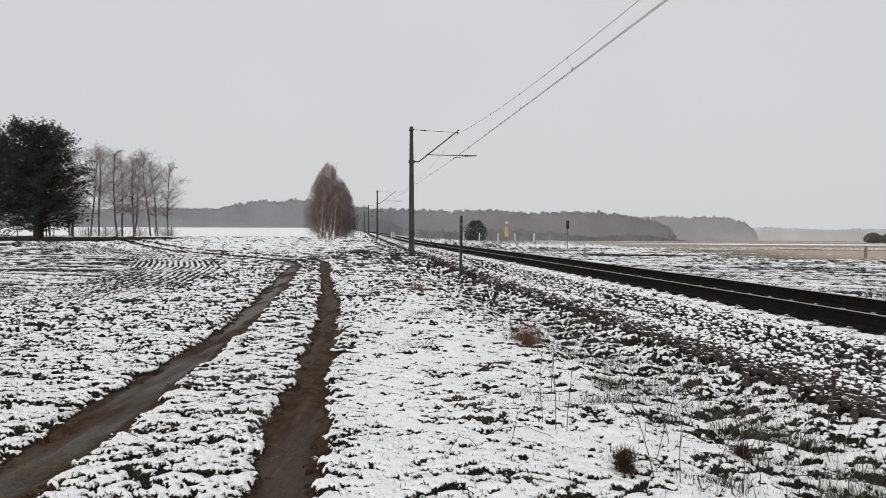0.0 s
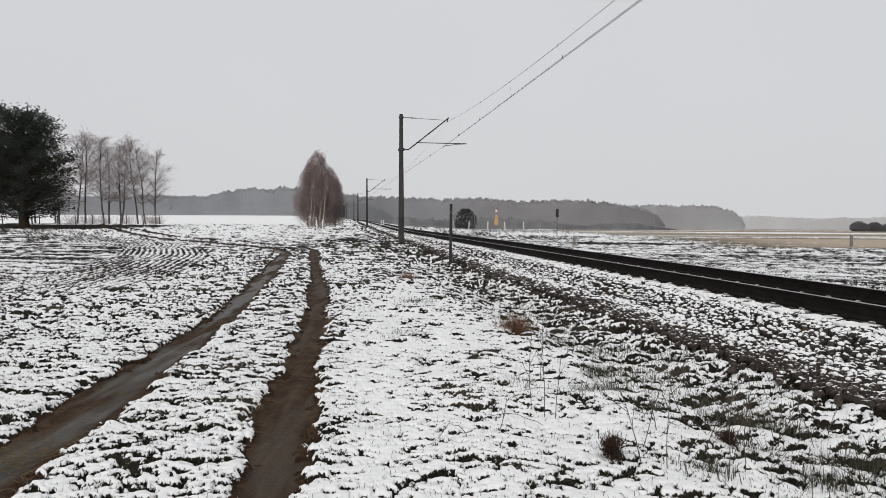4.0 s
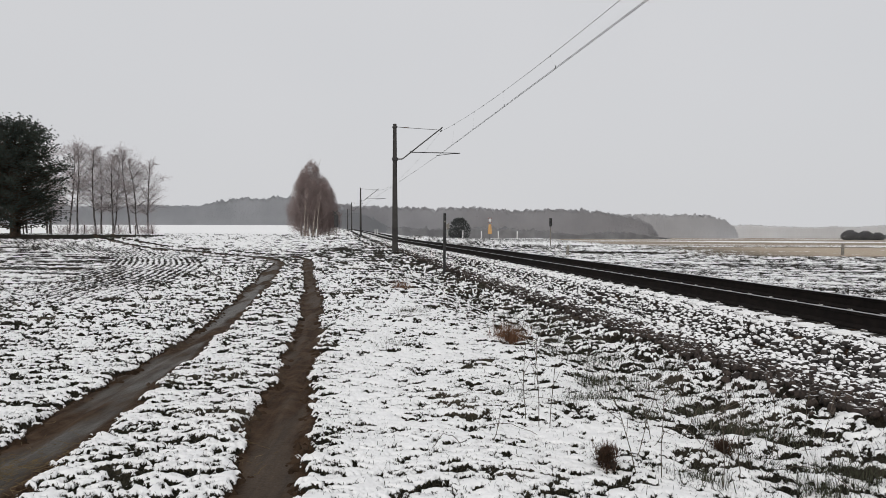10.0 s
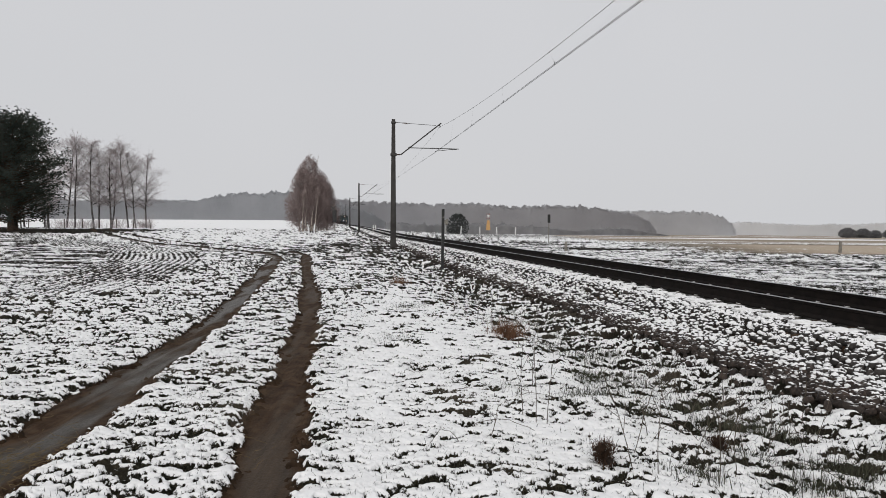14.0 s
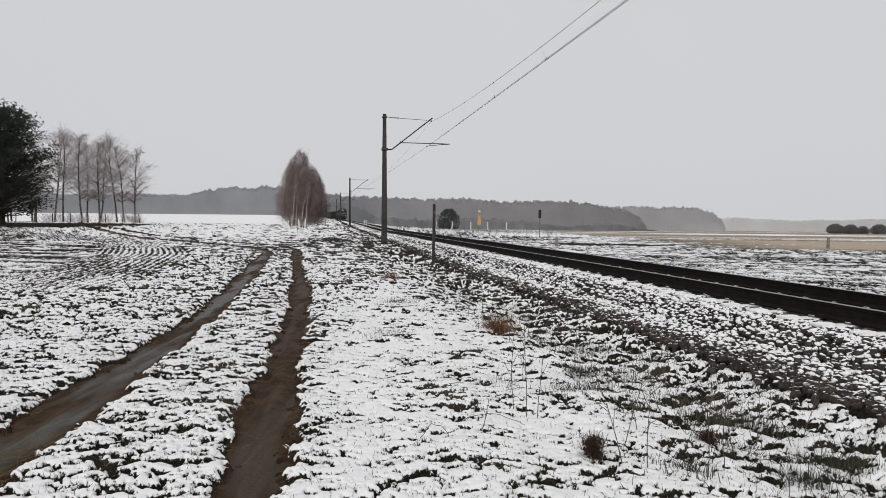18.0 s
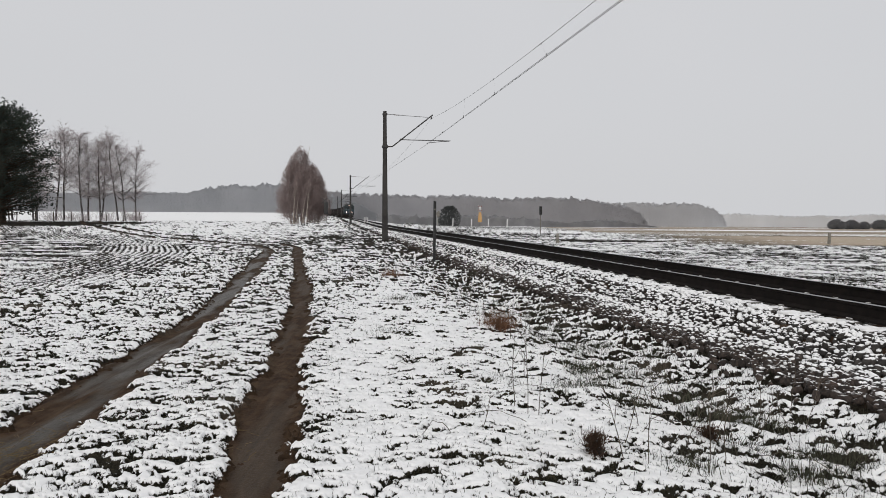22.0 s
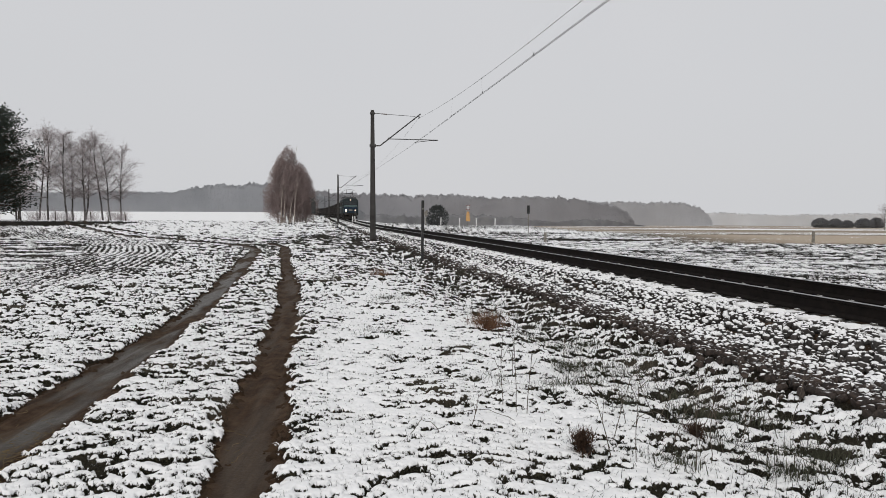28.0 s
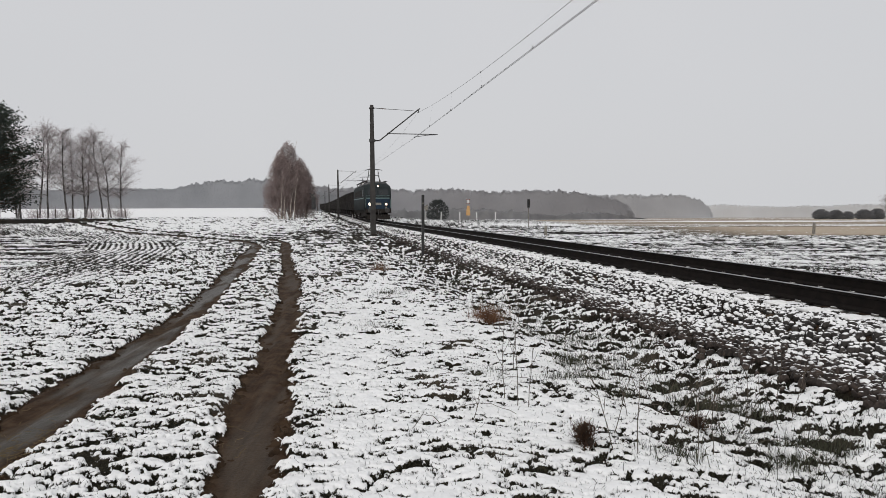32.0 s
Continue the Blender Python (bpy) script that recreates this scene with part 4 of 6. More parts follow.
def conifer_bush(x, y, height, width, seed, mat, label, name="conifer_shrub"):
    rng = np.random.default_rng(seed)
    segs = []
    by_far = max(0.0, math.hypot(x, y) - 150)
    for i in range(900):
        f = rng.random()
        a = rng.uniform(0, 2 * np.pi)
        rr = width * 0.5 * math.sqrt(rng.random()) * (math.sin(math.pi * (0.2 + 0.75 * f)) ** 0.7)
        p = np.array([math.cos(a) * rr, math.sin(a) * rr, f * height * 0.95])
        for k in range(4):
            d = rng.normal(0, 1, 3) + np.array([math.cos(a), math.sin(a), 0.9])
            segs.append((*p, *(p + d / np.linalg.norm(d) * height * 0.10), 0.03 * height / 4 + 0.0004 * by_far, 0.008 + 0.0002 * by_far))
    b = thing(name, pose(0, 0, 0), label, "bush")
    tagged(from_arrays("crown", *tubes(segs, 3), mat, b), kind="stuff")
    from_arrays("stem", *tubes([(0, 0, -0.1, 0, 0, height * 0.7, 0.1, 0.04)], 6), BARK, b)
    place(b, x, y)
    return b


conifer_bush(6.9, 138, 4.9, 4.8, 1, SHRUB, "dark rounded evergreen shrub beyond the line")
for bx, by, bh, bw, bs in ((197, 300, 4.6, 7.5, 2), (205, 301, 4.3, 7, 3), (213, 304, 3.6, 6, 4), (222, 305, 4.6, 8, 5), (230, 307, 5.0, 7, 6)):
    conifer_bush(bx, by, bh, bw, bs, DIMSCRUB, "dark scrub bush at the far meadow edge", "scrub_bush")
for i, (bx, by, bh, bw) in enumerate(((-38.6, 90, 2.2, 3.0), (-41.0, 89, 1.8, 2.6), (-44.0, 89, 1.7, 2.6), (-46.5, 90, 1.9, 2.4), (-37.4, 89.5, 1.6, 2.0), (-16.0, 94, 1.6, 4.0), (-48.0, 88, 2.0, 3.0))):
    leafless_bush("leafless_bush", 20 + i, bh, bw, 60, TWIG if i != 5 else REDTWIG, "small leafless bush with twigs paled for haze", bx, by)


# ---------------------------------------------------------------- railway
MASTS = (-28.0, 41.0, 108.0, 173.0, 238.0, 300.0)


def sweep(name, outline, off, ys, mat, parent, dz=0.0):
    """A bar of one outline that follows the railway."""
    k = len(outline)
    tx = track_x(ys)
    s = track_x(ys + 0.5) - track_x(ys - 0.5)
    nx, ny = 1 / np.sqrt(1 + s * s), -s / np.sqrt(1 + s * s)
    o = np.array(outline, dtype=float)
    across = off + o[:, 0]
    X = tx[:, None] + nx[:, None] * across[None]
    Y = ys[:, None] + ny[:, None] * across[None]
    Z = rail_z(ys)[:, None] + o[:, 1][None] + dz + 0 * X
    n = len(ys)
    i, j = np.meshgrid(np.arange(n - 1), np.arange(k), indexing="ij")
    jj = (j + 1) % k
    faces = np.stack([i * k + j, i * k + jj, (i + 1) * k + jj, (i + 1) * k + j], -1).reshape(-1, 4)
    return from_arrays(name, np.stack([X.ravel(), Y.ravel(), Z.ravel()], 1), faces, mat, parent)


SNOWCAP = plain("lying_snow", SNOW_A, SNOW_B, 12.0, 0.85, 0.0, 0.01)


def railway():
    line = thing("railway_track", pose(0, 0, 0), "single railway track on concrete sleepers with dark rusty rails", "railway", kind="structure")
    ys = np.concatenate([np.arange(-45, 60, 1.0), np.arange(60, 330, 3.0)])
    web = [(-0.075, -0.225), (0.075, -0.225), (0.075, -0.200), (0.012, -0.165), (0.012, -0.045), (0.034, -0.036), (0.036, -0.004), (-0.036, -0.004), (-0.034, -0.036), (-0.012, -0.045), (-0.012, -0.165), (-0.075, -0.200)]
    head = [(-0.033, -0.005), (0.033, -0.005), (0.030, 0.0), (-0.030, 0.0)]
    for off in (-0.752, 0.752):
        r = sweep("rail", web, off, ys, RAIL, line)
        tagged(r, "dark rust-brown steel rail")
        tagged(sweep("railhead", head, off, ys, RAILHEAD, r), "bright worn running surface")
    # sleepers with a shoulder under each rail
    bm = boxes(((-1.3, -0.125, -0.41), (-0.35, 0.125, -0.235)), ((-0.35, -0.10, -0.43), (0.35, 0.10, -0.265)), ((0.35, -0.125, -0.41), (1.3, 0.125, -0.235)), bevel=0.018)
    first = part("sleeper", bm, SLEEPER, line)
    clip = boxes(((-0.86, -0.05, -0.237), (-0.83, 0.05, -0.205)), ((-0.70, -0.05, -0.237), (-0.645, 0.05, -0.205)), ((0.645, -0.05, -0.237), (0.67, 0.05, -0.205)), ((0.80, -0.05, -0.237), (0.86, 0.05, -0.205)), bevel=0.01)
    c0 = part("rail_clip", clip, SLEEPER, first)
    cap = part("snow_slab", boxes(((-1.36, -0.07, -0.25), (-1.08, 0.07, -0.198)), bevel=0.02), SNOWCAP, first, "slab of snow")
    y, k = -3.0, 0
    while y < 130 and k < 210:
        if k == 0:
            o = first
        else:
            o = new("sleeper", first.data)
            o.parent = line
            if y < 40:
                c = new("snow_slab", cap.data)
                c.parent = o
            if y < 22:
                c = new("rail_clip", c0.data)
                c.parent = o
        o.matrix_basis = track_pose(y)
        y += 0.63
        k += 1
    return line


railway()


def tapered(bm, x, y, z0, z1, a0, b0, a1, b1):
    """A tapered post of oblong section."""
    ring = [bm.verts.new((x + sx * a, y + sy * b, z)) for z, a, b in ((z0, a0, b0), (z1, a1, b1)) for sx, sy in ((-1, -1), (1, -1), (1, 1), (-1, 1))]
    for i in range(4):
        j = (i + 1) % 4
        bm.faces.new((ring[i], ring[j], ring[4 + j], ring[4 + i]))
    bm.faces.new(ring[3::-1])
    bm.faces.new(ring[4:])
    return bm


def masts():
    """Overhead-line masts with a hinged bracket; x is towards the track, the mast axis at nought, z from the railhead."""
    m = thing("catenary_mast", pose(0, 0, 0), "grey-brown concrete overhead line mast with steel bracket arms", "mast", "overhead line masts")
    bm = tapered(bmesh.new(), 0, 0, -1.3, 7.45, 0.185, 0.155, 0.105, 0.09)
    bmesh.ops.bevel(bm, geom=[e for e in bm.edges if abs(e.verts[0].co.z - e.verts[1].co.z) > 1], offset=0.045, segments=2, affect="EDGES")
    part("pole", bm, CONCRETE, m)
    part("base", boxes(((-0.36, -0.34, -1.6), (0.36, 0.34, -0.72)), bevel=0.06), snow_base, m, "low concrete footing")
    part("clamp", boxes(((-0.17, -0.15, 5.22), (0.19, 0.15, 5.38)), bevel=0.01), STEEL, m)
    part("clamp", boxes(((-0.14, -0.13, 7.21), (0.15, 0.13, 7.31)), bevel=0.01), STEEL, m)
    part("strut", rods(((0.18, 0, 5.30), (0.46, 0, 5.31), 0.035), ((0.46, 0, 5.31), (2.98, 0, 7.32), 0.038)), STEEL, m)
    part("tie_rod", rods(((0.13, 0, 7.27), (0.55, 0, 7.25), 0.016), ((0.9, 0, 7.23), (2.65, 0, 7.16), 0.014)), STEEL, m)
    for a, b in (((0.55, 0, 7.25), (0.9, 0, 7.23)), ((0.22, 0, 5.302), (0.46, 0, 5.31))):
        ins = bmesh.new()
        for k in range(6):
            p = Vector(a).lerp(Vector(b), (k + 0.3) / 6)
            q = Vector(a).lerp(Vector(b), (k + 0.7) / 6)
            rod(ins, p, q, 0.055, 0.03, 10)
        rod(ins, a, b, 0.02)
        part("insulator", ins, PORCELAIN, m)
    part("arm", rods(((0.98, 0, 5.74), (4.1, 0, 5.74), 0.026), ((0.94, 0, 5.69), (1.02, 0, 5.79), 0.05)), STEEL, m)
    part("steady_arm", rods(((4.0, 0, 5.72), (3.6, 0, 5.70), 0.022), ((3.6, 0, 5.70), (2.62, 0, 5.57), 0.018), ((2.62, 0, 5.58), (2.62, 0, 5.52), 0.02)), STEEL, m)
    part("hook", rods(((2.86, 0, 7.22), (2.92, 0, 7.08), 0.03), ((2.92, 0, 7.08), (2.82, 0, 7.06), 0.025)), STEEL, m)
    m.matrix_basis = track_pose(MASTS[1], -3.32)
    for y, off in zip((MASTS[0],) + MASTS[2:], (-3.32, -2.5, -2.78, -2.4, -2.3)):
        copy_thing(m, track_pose(y, off))


snow_base = snow_capped("snowy_concrete", (0.09, 0.075, 0.06), (0.18, 0.15, 0.12), 0.6, 0.85, 12.0)
masts()


def wires():
    """Carrying wire, contact wire and droppers, span by span."""
    hang = [(y, -0.90 if y < 0 else -0.45, 7.0 if y < 0 else 7.07) for y in MASTS]
    touch = [(y, 0.0 if i == 0 else -0.70, 5.5 if i == 0 else 5.53) for i, y in enumerate(MASTS)]
    carry, run, drop = [], [], []
    for i in range(len(MASTS) - 1):
        n = 26
        for rows, store, sag in ((hang, carry, 1.40 if i == 0 else 1.22), (touch, run, 0.05)):
            a, b = [(track_pose(q[0]) @ Vector((q[1], 0, q[2]))) for q in (rows[i], rows[i + 1])]
            pts = [a.lerp(b, k / n) - Vector((0, 0, 4 * sag * (k / n) * (1 - k / n))) for k in range(n + 1)]
            for p, q in zip(pts, pts[1:]):
                store.append((*p, *q, 0.006 if i < 1 else 0.004, 0.006 if i < 1 else 0.004))
                if store is run:
                    store.append((p.x + 0.045, p.y, p.z, q.x + 0.045, q.y, q.z, 0.007 if i < 1 else 0.004, 0.007 if i < 1 else 0.004))
        a, b = [(track_pose(q[0]) @ Vector((q[1], 0, q[2]))) for q in (hang[i], hang[i + 1])]
        c, d = [(track_pose(q[0]) @ Vector((q[1], 0, q[2]))) for q in (touch[i], touch[i + 1])]
        for k in range(1, 12):
            f = k / 12
            p, q = a.lerp(b, f) - Vector((0, 0, 4 * (1.40 if i == 0 else 1.22) * f * (1 - f))), c.lerp(d, f) - Vector((0, 0, 0.2 * f * (1 - f)))
            drop.append([(*p, *q, 0.0008, 0.0008), (*(q + Vector((0, 0, 0.06))), *(q - Vector((0, 0, 0.04))), 0.012, 0.012), (*(p + Vector((0, 0, 0.03))), *(p - Vector((0, 0, 0.03))), 0.011, 0.011)])
    for segs in drop:
        tagged(from_arrays("dropper_wire", *tubes(segs, 5), WIRE), "thin dropper wire with clips between the overhead wires", "wire", "dropper wires")
    for name, segs, lab in (("carrying_wire", carry, "sagging dark carrying wire of the overhead line"), ("contact_wire", run, "taut dark twin contact wire over the track")):
        ob = from_arrays(name, *tubes(segs, 5), WIRE)
        tagged(ob, lab, "wire")


wires()


# ---------------------------------------------------------------- signs and posts
def post_marker():
    """Slim dark marker post beside the ballast."""
    x, y = 0.66, 24.5
    z = land_z(x, y)
    p = thing("marker_post", pose(x, y, z, 0, 0.6, 6), "slim black weathered marker post with small white mark", "post")
    part("post", boxes(((-0.05, -0.045, -0.3), (0.05, 0.045, 2.26)), bevel=0.012), BLACK, p)
    part("mark", boxes(((-0.03, -0.051, 1.92), (0.03, -0.043, 1.97))), GREYPOST, p)
    part("collar", boxes(((-0.057, -0.052, 1.02), (0.057, 0.052, 1.06)), bevel=0.008), STEEL, p)


post_marker()


def guard_posts():
    proto = thing("guard_post", pose(0, 0, 0), "short white guard post of the level crossing", "post", "level crossing posts")
    bm = rods(((0, 0, -0.4), (0, 0, 1.02), 0.085, 0.075), sides=10)
    part("post", bm, WHITE, proto)
    part("cap", rods(((0, 0, 1.02), (0, 0, 1.07), 0.08, 0.03), sides=10), GREYPOST, proto)
    spots = [(-14.1, 80, -5), (-13.6, 81, 4), (-9.9, 80, 6), (-7.6, 97, 0), (-7.3, 98, -4), (4.85, 88, 3), (7.4, 88, 0), (9.7, 88, -3), (12.2, 88, 2), (2.8, 88, 0)]
    for i, (x, y, lean) in enumerate(spots):
        o = proto if i == 0 else copy_thing(proto, pose(0, 0, 0))
        o.matrix_basis = pose(x, y, land_z(x, y), 0, lean, 0)


guard_posts()


def crossing_sign():
    """White and red saltire over an orange board, at the lane."""
    x, y = 9.2, 95.0
    s = thing("crossing_sign", pose(x, y, land_z(x, y), 0, 0, 4), "level crossing saltire sign above an orange board", "sign")
    part("pole", rods(((0, 0, -0.3), (0, 0, 3.2), 0.04)), GREYPOST, s)
    for a in (32, -32):
        bm = boxes(((-0.46, -0.03, -0.06), (0.46, -0.01, 0.06)))
        bmesh.ops.rotate(bm, verts=bm.verts, matrix=Matrix.Rotation(radians(90 - abs(a)) * (1 if a > 0 else -1), 3, "Y"))
        bmesh.ops.translate(bm, verts=bm.verts, vec=(0, -0.05 if a > 0 else -0.075, 2.75))
        arm = part("saltire_arm", bm, WHITE, s)
        for k in (-0.34, 0.34):
            e = boxes(((k - 0.10, -0.034, -0.062), (k + 0.10, -0.006, 0.062)))
            bmesh.ops.rotate(e, verts=e.verts, matrix=Matrix.Rotation(radians(90 - abs(a)) * (1 if a > 0 else -1), 3, "Y"))
            bmesh.ops.translate(e, verts=e.verts, vec=(0, -0.05 if a > 0 else -0.075, 2.75))
            part("red_end", e, RED, arm)
    bm = bmesh.new()
    tapered(bm, 0, -0.06, 0.75, 2.15, 0.32, 0.012, 0.19, 0.012)
    part("board", bm, ORANGE, s, "orange board")


crossing_sign()


def crossing_light():
    """Dark light head with a saltire above, on the lane's far approach."""
    x, y = -12.05, 88.0
    s = thing("crossing_light", pose(x, y, land_z(x, y), 0, 0, -10), "dark level crossing warning light on a pole", "signal")
    part("pole", rods(((0, 0, -0.3), (0, 0, 3.1), 0.055)), GREYPOST, s)
    part("board", boxes(((-0.28, -0.06, 1.15), (0.28, -0.03, 2.75)), bevel=0.02), BLACK, s)
    for z in (1.55, 2.3):
        part("lamp", rods(((0, -0.06, z), (0, -0.22, z), 0.13, 0.14), sides=12), STEEL, s)
    for a in (40, -40):
        bm = boxes(((-0.5, -0.03, -0.06), (0.5, -0.01, 0.06)))
        bmesh.ops.rotate(bm, verts=bm.verts, matrix=Matrix.Rotation(radians(a), 3, "Y"))
        bmesh.ops.translate(bm, verts=bm.verts, vec=(-0.15, -0.06 if a > 0 else -0.085, 3.0))
        part("saltire_arm", bm, STEEL, s)


crossing_light()


def rail_signal():
    x, y = 13.6, 71.5
    s = thing("rail_signal", pose(x, y, land_z(x, y), 0, 0, 8), "small dark railway signal head on a thin grey post", "signal")
    part("pole", rods(((0, 0, -0.3), (0, 0, 3.0), 0.05, 0.045)), GREYPOST, s)
    part("head", boxes(((-0.14, -0.1, 2.2), (0.14, 0.1, 3.12)), bevel=0.04), BLACK, s)
    for z in (2.45, 2.85):
        part("hood", rods(((0, -0.1, z), (0, -0.24, z), 0.08, 0.09), sides=10), BLACK, s)


rail_signal()


def stubs():
    for x, y, h in ((9.75, 45.0, 0.66), (29.7, 46.0, 0.82)):
        s = thing("boundary_post", pose(x, y, land_z(x, y), 0, 1.5, 12), "short weathered concrete boundary post in the snow", "post", "boundary posts")
        bm = tapered(bmesh.new(), 0, 0, -0.2, h, 0.09, 0.08, 0.075, 0.07)
        bmesh.ops.bevel(bm, geom=bm.edges[:], offset=0.012, segments=1, affect="EDGES")
        part("post", bm, GREYPOST, s)
        part("snow_cap", boxes(((-0.07, -0.065, h), (0.07, 0.065, h + 0.035)), bevel=0.016), WHITE, s, "cap of snow")
    # small triangular warning sign by the crossing
    x, y = 2.75, 86.0
    s = thing("warning_sign", pose(x, y, land_z(x, y), 0, 0, 15), "pale triangular warning sign on a post", "sign")
    part("pole", rods(((0, 0, -0.3), (0, 0, 1.75), 0.035)), GREYPOST, s)
    bm = bmesh.new()
    bmesh.ops.create_cone(bm, cap_ends=True, segments=3, radius1=0.52, radius2=0.52, depth=0.02, matrix=Matrix.Translation((0, -0.05, 1.55)) @ Matrix.Rotation(radians(90), 4, "X") @ Matrix.Rotation(radians(90), 4, "Z"))
    part("plate", bm, GREYPOST, s)
    # fence posts at the foot of the birches
    proto = None
    for k in range(14):
        x, y = -36.2 - 1.9 * k, 87.5 - 0.6 * k
        if proto is None:
            proto = thing("fence_post", pose(0, 0, 0), "thin wooden fence post at the field edge", "post", "field fence")
            part("post", rods(((0, 0, -0.3), (0, 0, 1.15), 0.06, 0.05)), BARK, proto)
            o = proto
        else:
            o = copy_thing(proto, pose(0, 0, 0))
        o.matrix_basis = pose(x, y, land_z(x, y), 0, (k * 37 % 9) - 4, 0)


stubs()


# ---------------------------------------------------------------- the goods train
def loft(bm, sections):
    """Skin closed outlines of equal count, with caps."""
    rings = [[bm.verts.new(p) for p in s] for s in sections]
    k = len(rings[0])
    for a, b in zip(rings, rings[1:]):
        for i in range(k):
            j = (i + 1) % k
            bm.faces.new((a[i], a[j], b[j], b[i]))
    bm.faces.new(rings[0][::-1])
    bm.faces.new(rings[-1])
    return bm


def wheel_set(parent, y, r=0.55):
    for sx in (-1, 1):
        bm = rods(((sx * 0.70, y, r), (sx * 0.82, y, r), r, r), ((sx * 0.82, y, r), (sx * 0.88, y, r), 0.16, 0.14), sides=20)
        part("wheel", bm, GRIME, parent)


def bogie(parent, y0, y1, axles):
    b = part("bogie", boxes(((-1.12, y0, 0.42), (-0.92, y1, 0.82)), ((0.92, y0, 0.42), (1.12, y1, 0.82)), ((-0.9, (y0 + y1) / 2 - 0.4, 0.5), (0.9, (y0 + y1) / 2 + 0.4, 0.85)), bevel=0.04), GRIME, parent)
    for a in axles:
        wheel_set(b, a)
    return b


def locomotive():
    """Old electric freight engine; its nose is at nought, its length runs back along y, z from the railhead."""
    L = 17.0
    e = thing("locomotive", pose(0, 0, 0), "dark green and blue electric freight locomotive with lit headlights", "locomotive")

    def section(y, wide, low, eave, crown, lean=0.0):
        wide *= 0.95
        arch = [(wide * 0.985 * math.cos(radians(a)) ** 0.75, eave - 0.12 + (crown - eave + 0.12) * math.sin(radians(a)) ** 0.85) for a in (0, 15, 30, 45, 60, 75, 88)]
        pts = [(-wide, low), (wide, low), (wide, 2.35)] + arch + [(-x, z) for x, z in arch[::-1]] + [(-wide, 2.35)]
        return [(x, y + lean * max(0.0, z - 2.2), z) for x, z in pts]
    body = loft(bmesh.new(), [section(0.02, 1.22, 1.15, 3.20, 3.50, 0.16), section(0.10, 1.36, 1.08, 3.30, 3.66, 0.15), section(0.32, 1.47, 1.05, 3.38, 3.80, 0.10), section(0.8, 1.5, 1.05, 3.45, 3.90), section(L - 0.8, 1.5, 1.05, 3.5, 3.92), section(L - 0.3, 1.45, 1.05, 3.45, 3.85), section(L, 1.25, 1.15, 3.3, 3.65)])
    part("body", body, GREENPAINT, e, "dark green body", True)
    part("roof", loft(bmesh.new(), [[(x * (0.86 if y < 0.9 else 1.0), y, z) for x, z in ((-1.25, 3.72), (1.25, 3.72), (1.0, 3.95), (0.45, 4.05), (-0.45, 4.05), (-1.0, 3.95))] for y in (0.7, 1.3, L - 1.3, L - 0.7)]), ROOF, e)
    # nose panel, stripes, windows
    part("nose_panel", loft(bmesh.new(), [[(-1.18, y, 1.2), (1.18, y, 1.2), (1.2, y, 2.26), (-1.2, y, 2.26)] for y in (-0.02, 0.12)]), BLUEPAINT, e, "blue lower nose")
    part("nose_stripe", boxes(((-1.22, -0.028, 2.27), (1.22, 0.12, 2.36)), bevel=0.01), MINT, e, "pale mint stripe")
    part("upper_stripe", boxes(((-1.19, 0.03, 2.52), (1.19, 0.2, 2.57)), bevel=0.01), MINT, e)
    for sx in (-1, 1):
        a, b = (0.08, 1.05) if sx > 0 else (-1.05, -0.08)
        w = part("cab_window", loft(bmesh.new(), [[(a, 0.055 + d, 2.64), (b, 0.055 + d, 2.64), (b, 0.155 + d, 3.22), (a, 0.155 + d, 3.22)] for d in (0.0, 0.05)]), GLASS, e, "dark cab windscreen")
        part("wiper", rods(((a + 0.2, 0.04, 2.62), (a + 0.45, 0.09, 3.0), 0.012)), BLACK, w)
        lamp = part("headlight", rods(((sx * 0.82, 0.10, 1.68), (sx * 0.82, -0.12, 1.68), 0.21, 0.22), sides=16), BLACK, e)
        part("lens", rods(((sx * 0.82, -0.115, 1.68), (sx * 0.82, -0.14, 1.68), 0.16 if sx < 0 else 0.12, 0.14 if sx < 0 else 0.10), sides=16), HEADLIGHT if sx < 0 else WEAKLIGHT, lamp, "lit lamp glass")
        part("marker_lamp", rods(((sx * 0.82, 0.10, 1.32), (sx * 0.82, -0.06, 1.32), 0.10, 0.10), sides=12), GREYPOST, e)
        bf = part("buffer", rods(((sx * 0.875, 0.0, 1.05), (sx * 0.875, -0.5, 1.05), 0.10, 0.09), sides=12), GRIME, e)
        part("buffer_head", rods(((sx * 0.875, -0.5, 1.05), (sx * 0.875, -0.56, 1.05), 0.24, 0.22), sides=16), STEEL, bf)
        part("handrail", rods(((sx * 1.28, -0.06, 1.3), (sx * 1.28, -0.06, 2.2), 0.018)), MINT, e)
        part("step", boxes(((sx * 1.15 - 0.22, -0.12, 0.45), (sx * 1.15 + 0.22, 0.18, 0.5)), ((sx * 1.15 - 0.22, -0.05, 0.8), (sx * 1.15 + 0.22, 0.18, 0.84)), ((sx * 1.15 - 0.2, 0.1, 0.45), (sx * 1.15 - 0.17, 0.14, 1.0)), ((sx * 1.15 + 0.17, 0.1, 0.45), (sx * 1.15 + 0.2, 0.14, 1.0))), GRIME, e)
        part("side_stripe", boxes(((sx * 1.428 - 0.01, 0.9, 2.27), (sx * 1.428 + 0.01, L - 0.9, 2.36))), MINT, e)
        for k in range(6):
            y0 = 3.2 + k * 1.9
            part("side_grille", boxes(((sx * 1.430 - 0.012, y0, 2.55), (sx * 1.430 + 0.012, y0 + 1.1, 3.2)), bevel=0.01), GRIME, e)
